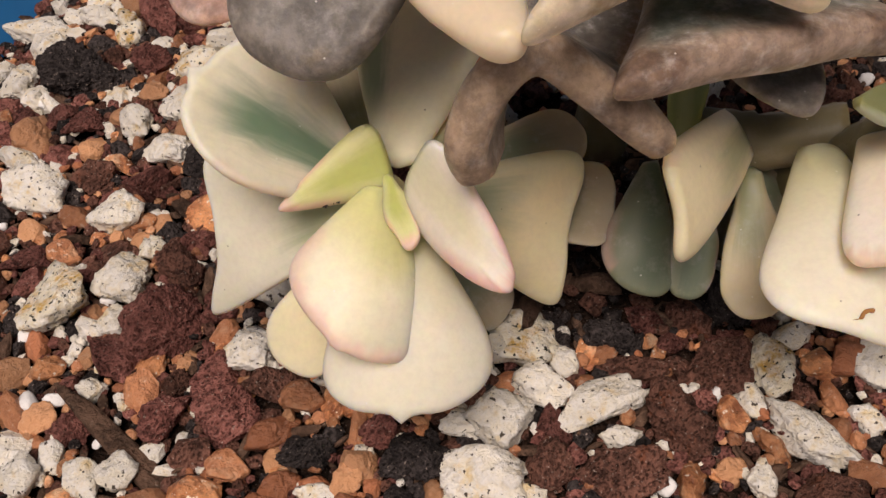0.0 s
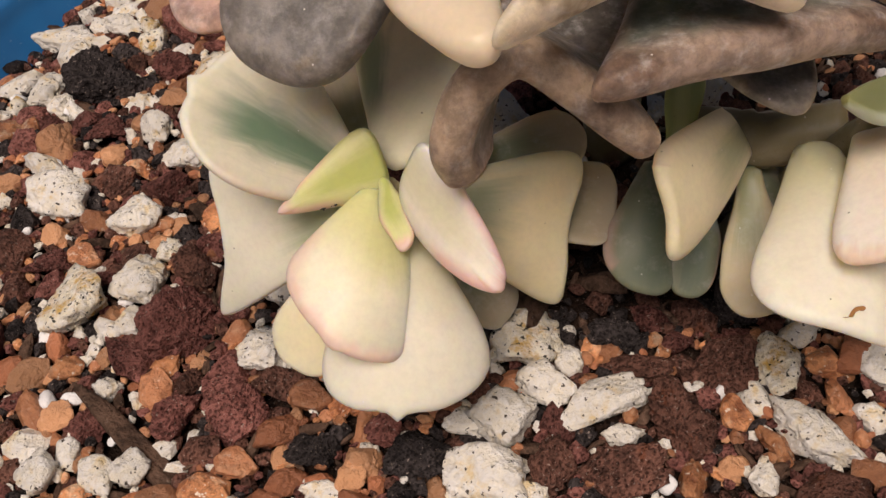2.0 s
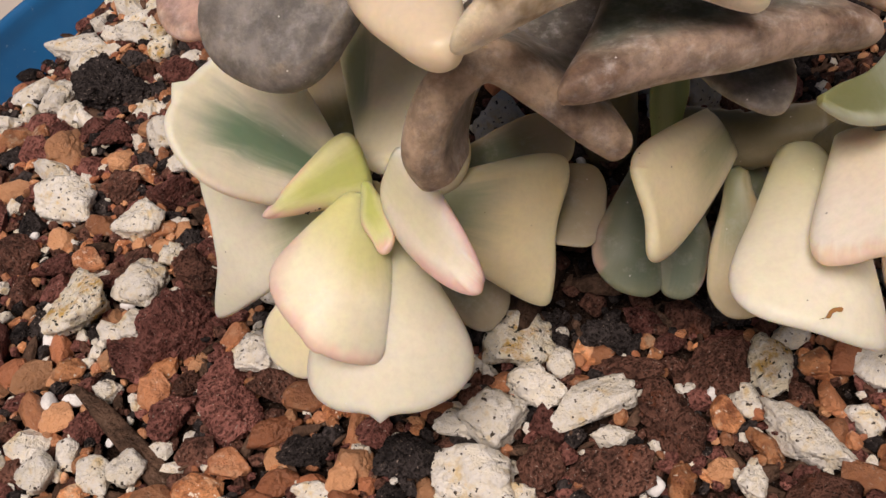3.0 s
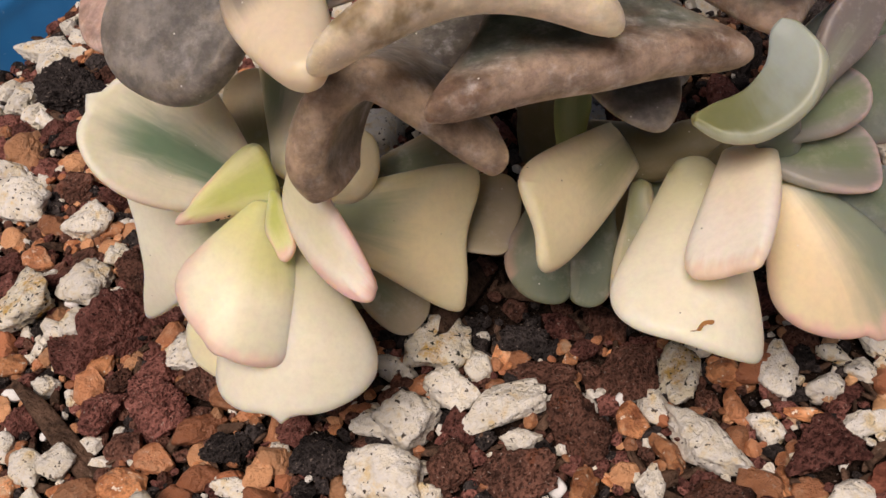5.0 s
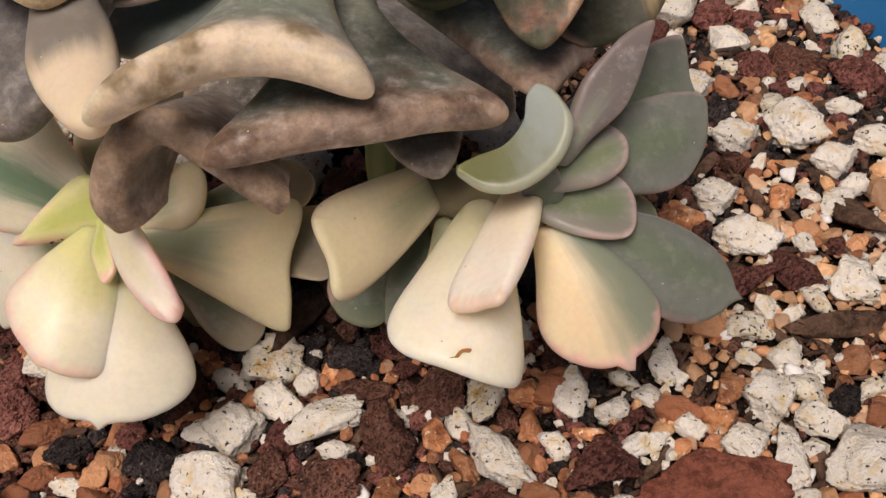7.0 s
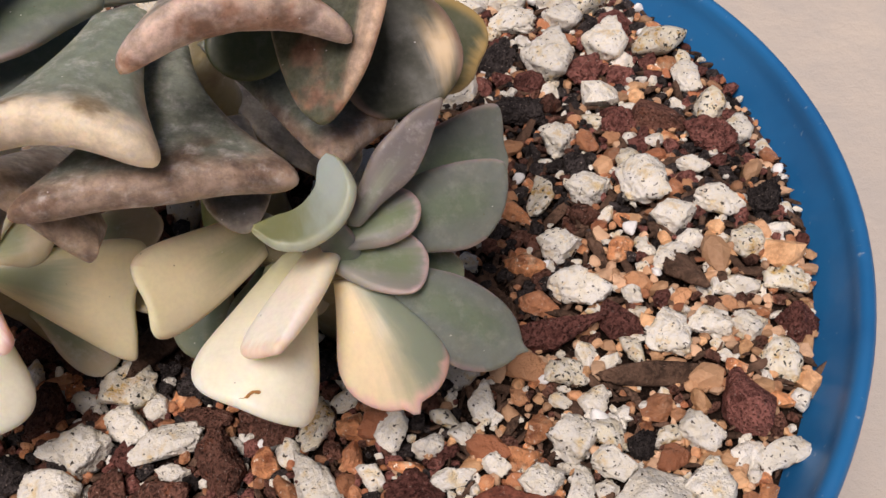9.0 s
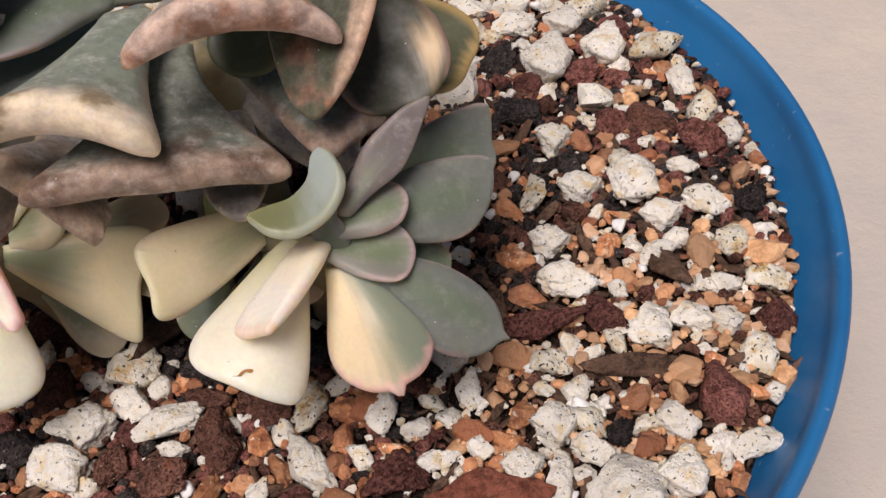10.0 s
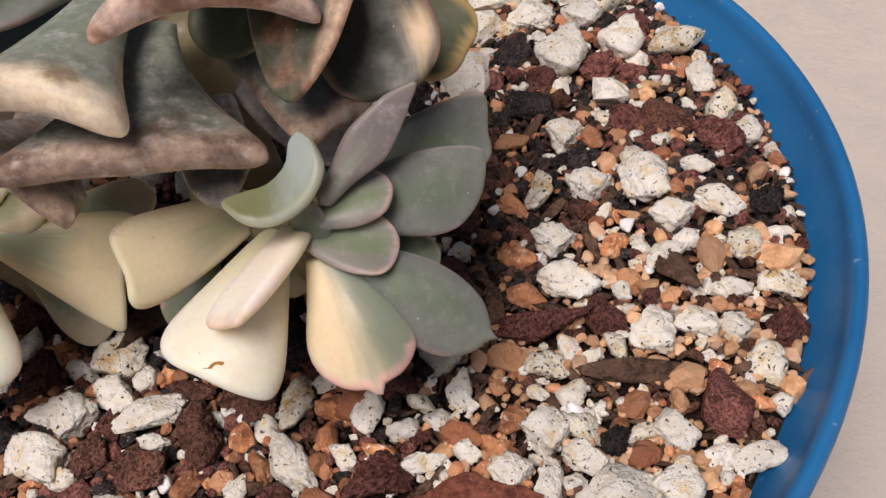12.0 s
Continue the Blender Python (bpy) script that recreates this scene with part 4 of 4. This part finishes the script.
rock("black_lava", -2.51, -4.64, 0.36, 0.30, -10)
rock("clay", -2.84, -3.76, 0.19, 0.57, -11)
rock("red_lava", -2.60, -3.85, 0.44, 0.38, -11)
rock("red_lava", -6.08, -3.15, 0.46, 0.46, -11)
rock("red_lava", -4.41, -2.68, 0.54, 0.47, -11)
rock("red_lava", -6.83, -0.40, 0.76, 0.38, -11)
rock("clay", -6.39, -0.38, 0.46, 0.38, -12)
rock("brown_lava", -6.13, 1.07, 0.65, 0.57, -12)
rock("clay", -5.71, 1.28, 0.50, 0.33, -12)
rock("clay", -5.31, 2.72, 0.44, 0.35, -12)
rock("red_lava", -5.38, 3.50, 0.73, 0.55, -13)
rock("pumice", -7.33, 4.93, 1.16, 0.58, -13)
rock("pumice", -6.22, 4.83, 0.77, 0.48, -13)
rock("bark", -5.57, -3.43, 2.15, 0.30, -50)
rock("bark", -4.89, 0.25, 0.87, 0.22, -57)
rock("black_lava", -6.85, -1.43, 0.43, 0.43, -11)
rock("clay", -6.43, -2.21, 0.42, 0.35, -11)
rock("brown_lava", -4.87, -2.76, 0.40, 0.40, -11)
rock("clay", -5.38, 0.03, 0.39, 0.31, -12)
rock("red_lava", -6.29, 2.21, 0.69, 0.43, -12)
rock("clay", -3.33, -4.32, 0.43, 0.25, -11)
rock("pumice", -2.33, -2.67, 0.41, 0.61, -11)
rock("pumice", -1.68, -3.91, 0.50, 0.38, -11)
rock("black_lava", 0.27, -3.01, 0.66, 0.40, -11)
rock("red_lava", 0.71, -2.93, 0.47, 0.33, -11)
rock("bark", 9.05, -3.38, 0.54, 0.11, 34)
rock("pumice", 5.85, -1.81, 0.95, 0.74, -4)
rock("clay", 5.27, -2.00, 0.69, 0.52, -4)
rock("pumice", 5.46, -4.37, 0.74, 0.62, -3)
rock("pumice", 5.93, -4.76, 0.60, 0.53, -3)
rock("clay", 5.00, -4.16, 0.39, 0.47, -3)
rock("pumice", 4.25, -3.69, 0.37, 0.65, -3)
rock("clay", 2.50, -4.31, 0.32, 0.65, -3)
rock("clay", 4.33, -4.36, 0.63, 0.43, -3)
rock("pumice", 3.78, -4.79, 0.70, 0.35, 22)
rock("pumice", 4.40, -4.64, 0.39, 0.39, -3)
rock("pumice", 6.31, -5.34, 1.10, 0.88, -3)
rock("pumice", 7.07, -5.21, 0.66, 0.73, -3)
rock("pumice", 5.44, -5.17, 0.37, 0.82, -3)
rock("pumice", 4.96, -5.02, 0.60, 0.53, -3)
rock("slab", 4.31, -5.46, 2.09, 0.82, -3)
rock("bark", 4.69, -5.25, 0.75, 0.21, -3)
rock("pumice", 7.15, -4.37, 0.61, 0.61, -3)
rock("bark", 6.69, -3.43, 1.60, 0.34, -0)
rock("pumice", 8.15, -4.70, 0.81, 0.41, 22)
rock("pumice", 6.99, -2.73, 0.66, 0.74, -4)
rock("pumice", 7.63, -2.55, 0.66, 0.49, -4)
rock("pumice", 8.19, -2.65, 0.57, 0.41, -4)
rock("stained", 8.98, -1.81, 0.75, 0.42, -4)
rock("pumice", 7.15, 0.31, 0.84, 1.03, -5)
rock("pumice", 6.25, 0.32, 0.76, 0.57, -5)
rock("pumice", 7.51, -0.46, 0.72, 0.54, -5)
rock("pumice", 5.65, -0.88, 0.72, 0.54, -5)
rock("stained", 5.48, 0.18, 0.47, 0.95, -5)
rock("pumice", 8.28, -0.20, 0.81, 0.63, -5)
rock("red_lava", 8.95, -2.54, 0.65, 0.65, -4)
rock("pumice", 5.95, 3.73, 0.97, 1.19, -7)
rock("pumice", 7.07, 4.15, 0.86, 0.97, -7)
rock("pumice", 6.38, 5.08, 0.79, 0.67, -7)
rock("pumice", 5.42, 5.11, 0.91, 0.68, -7)
rock("pumice", 8.42, 3.10, 0.51, 0.92, -6)
rock("pumice", 8.97, 1.59, 0.58, 0.58, -6)
rock("red_lava", 8.49, 1.33, 0.86, 0.67, -6)
rock("black_lava", 9.02, -0.13, 0.54, 0.63, -5)
rock("pumice", 5.91, 1.52, 0.60, 0.60, -6)
rock("red_lava", 6.99, 1.87, 0.70, 0.60, -6)
rock("pumice", 7.22, -1.26, 0.35, 0.52, -4)
rock("red_lava", 5.37, -2.62, 1.60, 0.51, -4)
rock("clay", 5.00, -3.18, 0.74, 0.41, -4)
rock("stained", 5.49, -3.31, 0.65, 0.41, -4)
rock("pumice", 4.19, -1.02, 0.37, 0.37, -4)
rock("pumice", 6.62, -1.92, 0.30, 0.34, -4)
rock("red_lava", 3.24, -5.03, 0.93, 0.62, -3)
rock("clay", 2.87, -3.90, 0.66, 0.49, -3)
rock("clay", 5.01, 1.53, 0.60, 0.40, -6)
rock("clay", 5.05, -0.05, 0.57, 0.47, -5)
rock("clay", 6.40, 1.47, 0.39, 0.59, -6)
rock("black_lava", 5.35, 2.44, 0.93, 0.62, -6)
rock("red_lava", 6.57, 3.40, 0.74, 0.63, -7)
rock("pumice", 8.05, 0.72, 0.56, 0.38, -5)
rock("clay", 6.58, -1.02, 0.44, 0.44, -5)
rock("bark", 7.43, -1.63, 0.51, 0.94, 16)
rock("clay", 3.31, -4.58, 0.71, 0.24, -13)
rock("pumice", 4.41, -3.89, 0.28, 0.24, -3)
rock("pumice", 5.34, -3.73, 0.32, 0.28, -3)
rock("pumice", 8.62, -3.89, 0.30, 0.30, -3)
rock("clay", 6.69, -4.71, 0.45, 0.38, -3)
rock("black_lava", 6.33, -4.51, 0.38, 0.46, -3)


# ---- the loose grit between them ----
loose = {}


def scatter(count, lo, hi, pick, close, lift):
    """Stones dropped at random where there is room for them."""
    cells = {}
    for x, y, r in placed:
        cells.setdefault((int(x // 1.2), int(y // 1.2)), []).append((x, y, r))
    for _ in range(count):
        a, d = rng.uniform(0, 2 * math.pi), (9.1 if lo > 0.3 else 9.42) * math.sqrt(rng.random())
        x, y = 0.15 + d * math.cos(a), 0.15 + d * math.sin(a)
        if lo > 0.3 and x > 3.2 and -4 < y < 3 and rng.random() < 0.8:
            continue
        # Most stones left out under the plant; bare dark soil stands in for shade.
        if ((x - 0.6) / 3.0) ** 2 + ((y - 0.1) / 3.0) ** 2 < 1 and rng.random() < 0.85:
            continue
        r = rng.uniform(lo, hi) * 0.5
        cx, cy = int(x // 1.2), int(y // 1.2)
        if any((x - px) ** 2 + (y - py) ** 2 < (close * (r + pr)) ** 2 for i in (-1, 0, 1) for j in (-1, 0, 1) for px, py, pr in cells.get((cx + i, cy + j), ())):
            continue
        cells.setdefault((cx, cy), []).append((x, y, r))
        placed.append((x, y, r))
        kind = pick(x, y)
        s = (2 * r * rng.uniform(0.95, 1.35), 2 * r * rng.uniform(0.75, 1.05), 2 * r * rng.uniform(0.6, 0.9))
        if kind == "bark":
            s = (s[0] * 1.7, s[1] * 0.6, s[2] * 0.6)
        loose.setdefault(kind, []).append((x, y, soil_height(x, y) + lift * r, s, [rng.uniform(-0.5, 0.5), rng.uniform(-0.5, 0.5), rng.uniform(0, 6.3)]))


def weighted(**w):
    names, weights = list(w), list(w.values())
    return rng.choices(names, weights)[0]


def shaded_bed(x, y):
    """Beneath the leaves, where dark stones are picked to stand in for shade."""
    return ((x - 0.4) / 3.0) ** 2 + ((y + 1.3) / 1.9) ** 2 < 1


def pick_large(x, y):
    if shaded_bed(x, y):
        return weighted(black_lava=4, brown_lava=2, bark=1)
    if ((x - 5.1) / 1.2) ** 2 + ((y - 0.4) / 2.9) ** 2 < 1:
        return weighted(bark=3, black_lava=3, brown_lava=2, clay=1, pumice=0.5)
    if y > 2.5:
        return weighted(pumice=4.5, stained=2, red_lava=1.5, black_lava=1, clay=1)
    if x > 3.5:
        return weighted(pumice=2.8, stained=1.6, clay=2, tan=2, red_lava=1)
    return weighted(pumice=2, clay=4.5, red_lava=2.5, brown_lava=1.6, black_lava=0.8)


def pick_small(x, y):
    if shaded_bed(x, y):
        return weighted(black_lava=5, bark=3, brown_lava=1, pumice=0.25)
    if ((x - 5.1) / 1.2) ** 2 + ((y - 0.4) / 2.9) ** 2 < 1:
        return weighted(bark=3, black_lava=3, brown_lava=2, clay=1, pumice=0.5)
    if x > 4 and y < -1.2:
        return weighted(tan=4, clay=1.6, pumice=1.8, bark=2.4, brown_lava=1.2)
    if x > 3:
        return weighted(tan=1.5, clay=1.4, pumice=1.5, bark=3.2, red_lava=1.7, black_lava=2.6)
    return weighted(clay=2.6, pumice=1.2, red_lava=2, brown_lava=2.6, black_lava=2, bark=1.6)


def pick_rock(x, y):
    """The largest loose stones are pumice and lava, seldom clay."""
    kind = pick_large(x, y)
    return weighted(red_lava=1, brown_lava=0.7, pumice=1.6) if kind in ("clay", "tan") else kind


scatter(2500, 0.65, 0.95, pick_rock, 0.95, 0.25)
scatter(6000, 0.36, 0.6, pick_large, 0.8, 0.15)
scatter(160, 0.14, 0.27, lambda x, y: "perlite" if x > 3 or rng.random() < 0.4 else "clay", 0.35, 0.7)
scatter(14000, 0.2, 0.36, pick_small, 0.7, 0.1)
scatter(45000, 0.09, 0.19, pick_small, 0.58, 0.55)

CAP = {"perlite": 150, "pumice": 170, "stained": 50, "clay": 160, "tan": 90, "red_lava": 80, "brown_lava": 80, "black_lava": 80, "bark": 150}
for kind, some in loose.items():
    cap = CAP.get(kind, 100)
    some.sort(key=lambda q: (q[0] - 0.6) ** 2 + (q[1] + 3.5) ** 2 - 40 * q[3][0])
    for x, y, z, s, turn in some[:cap]:
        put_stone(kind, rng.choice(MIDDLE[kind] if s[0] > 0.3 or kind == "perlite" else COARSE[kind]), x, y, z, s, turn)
    vs, fs, base = [], [], 0
    for x, y, z, s, turn in some[cap:]:
        me = rng.choice(COARSE[kind])
        co = np.empty(len(me.vertices) * 3, dtype=np.float32)
        me.vertices.foreach_get("co", co)
        mt = np.array(Matrix.LocRotScale(Vector((x, y, z)) * U, Euler(turn), Vector(s) * U))
        vs.append(co.reshape(-1, 3) @ mt[:3, :3].T + mt[:3, 3])
        tri = np.empty(len(me.polygons) * 3, dtype=np.int32)
        me.polygons.foreach_get("vertices", tri)
        fs.append(tri.reshape(-1, 3) + base)
        base += len(me.vertices)
    if vs:
        me = bpy.data.meshes.new("grit")
        me.from_pydata(np.concatenate(vs).tolist(), [], np.concatenate(fs).tolist())
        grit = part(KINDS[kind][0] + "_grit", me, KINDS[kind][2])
        me.shade_flat()
        tagged(grit, "loose bed of " + KINDS[kind][1].replace("stone", "grit"), "grit", kind="stuff")
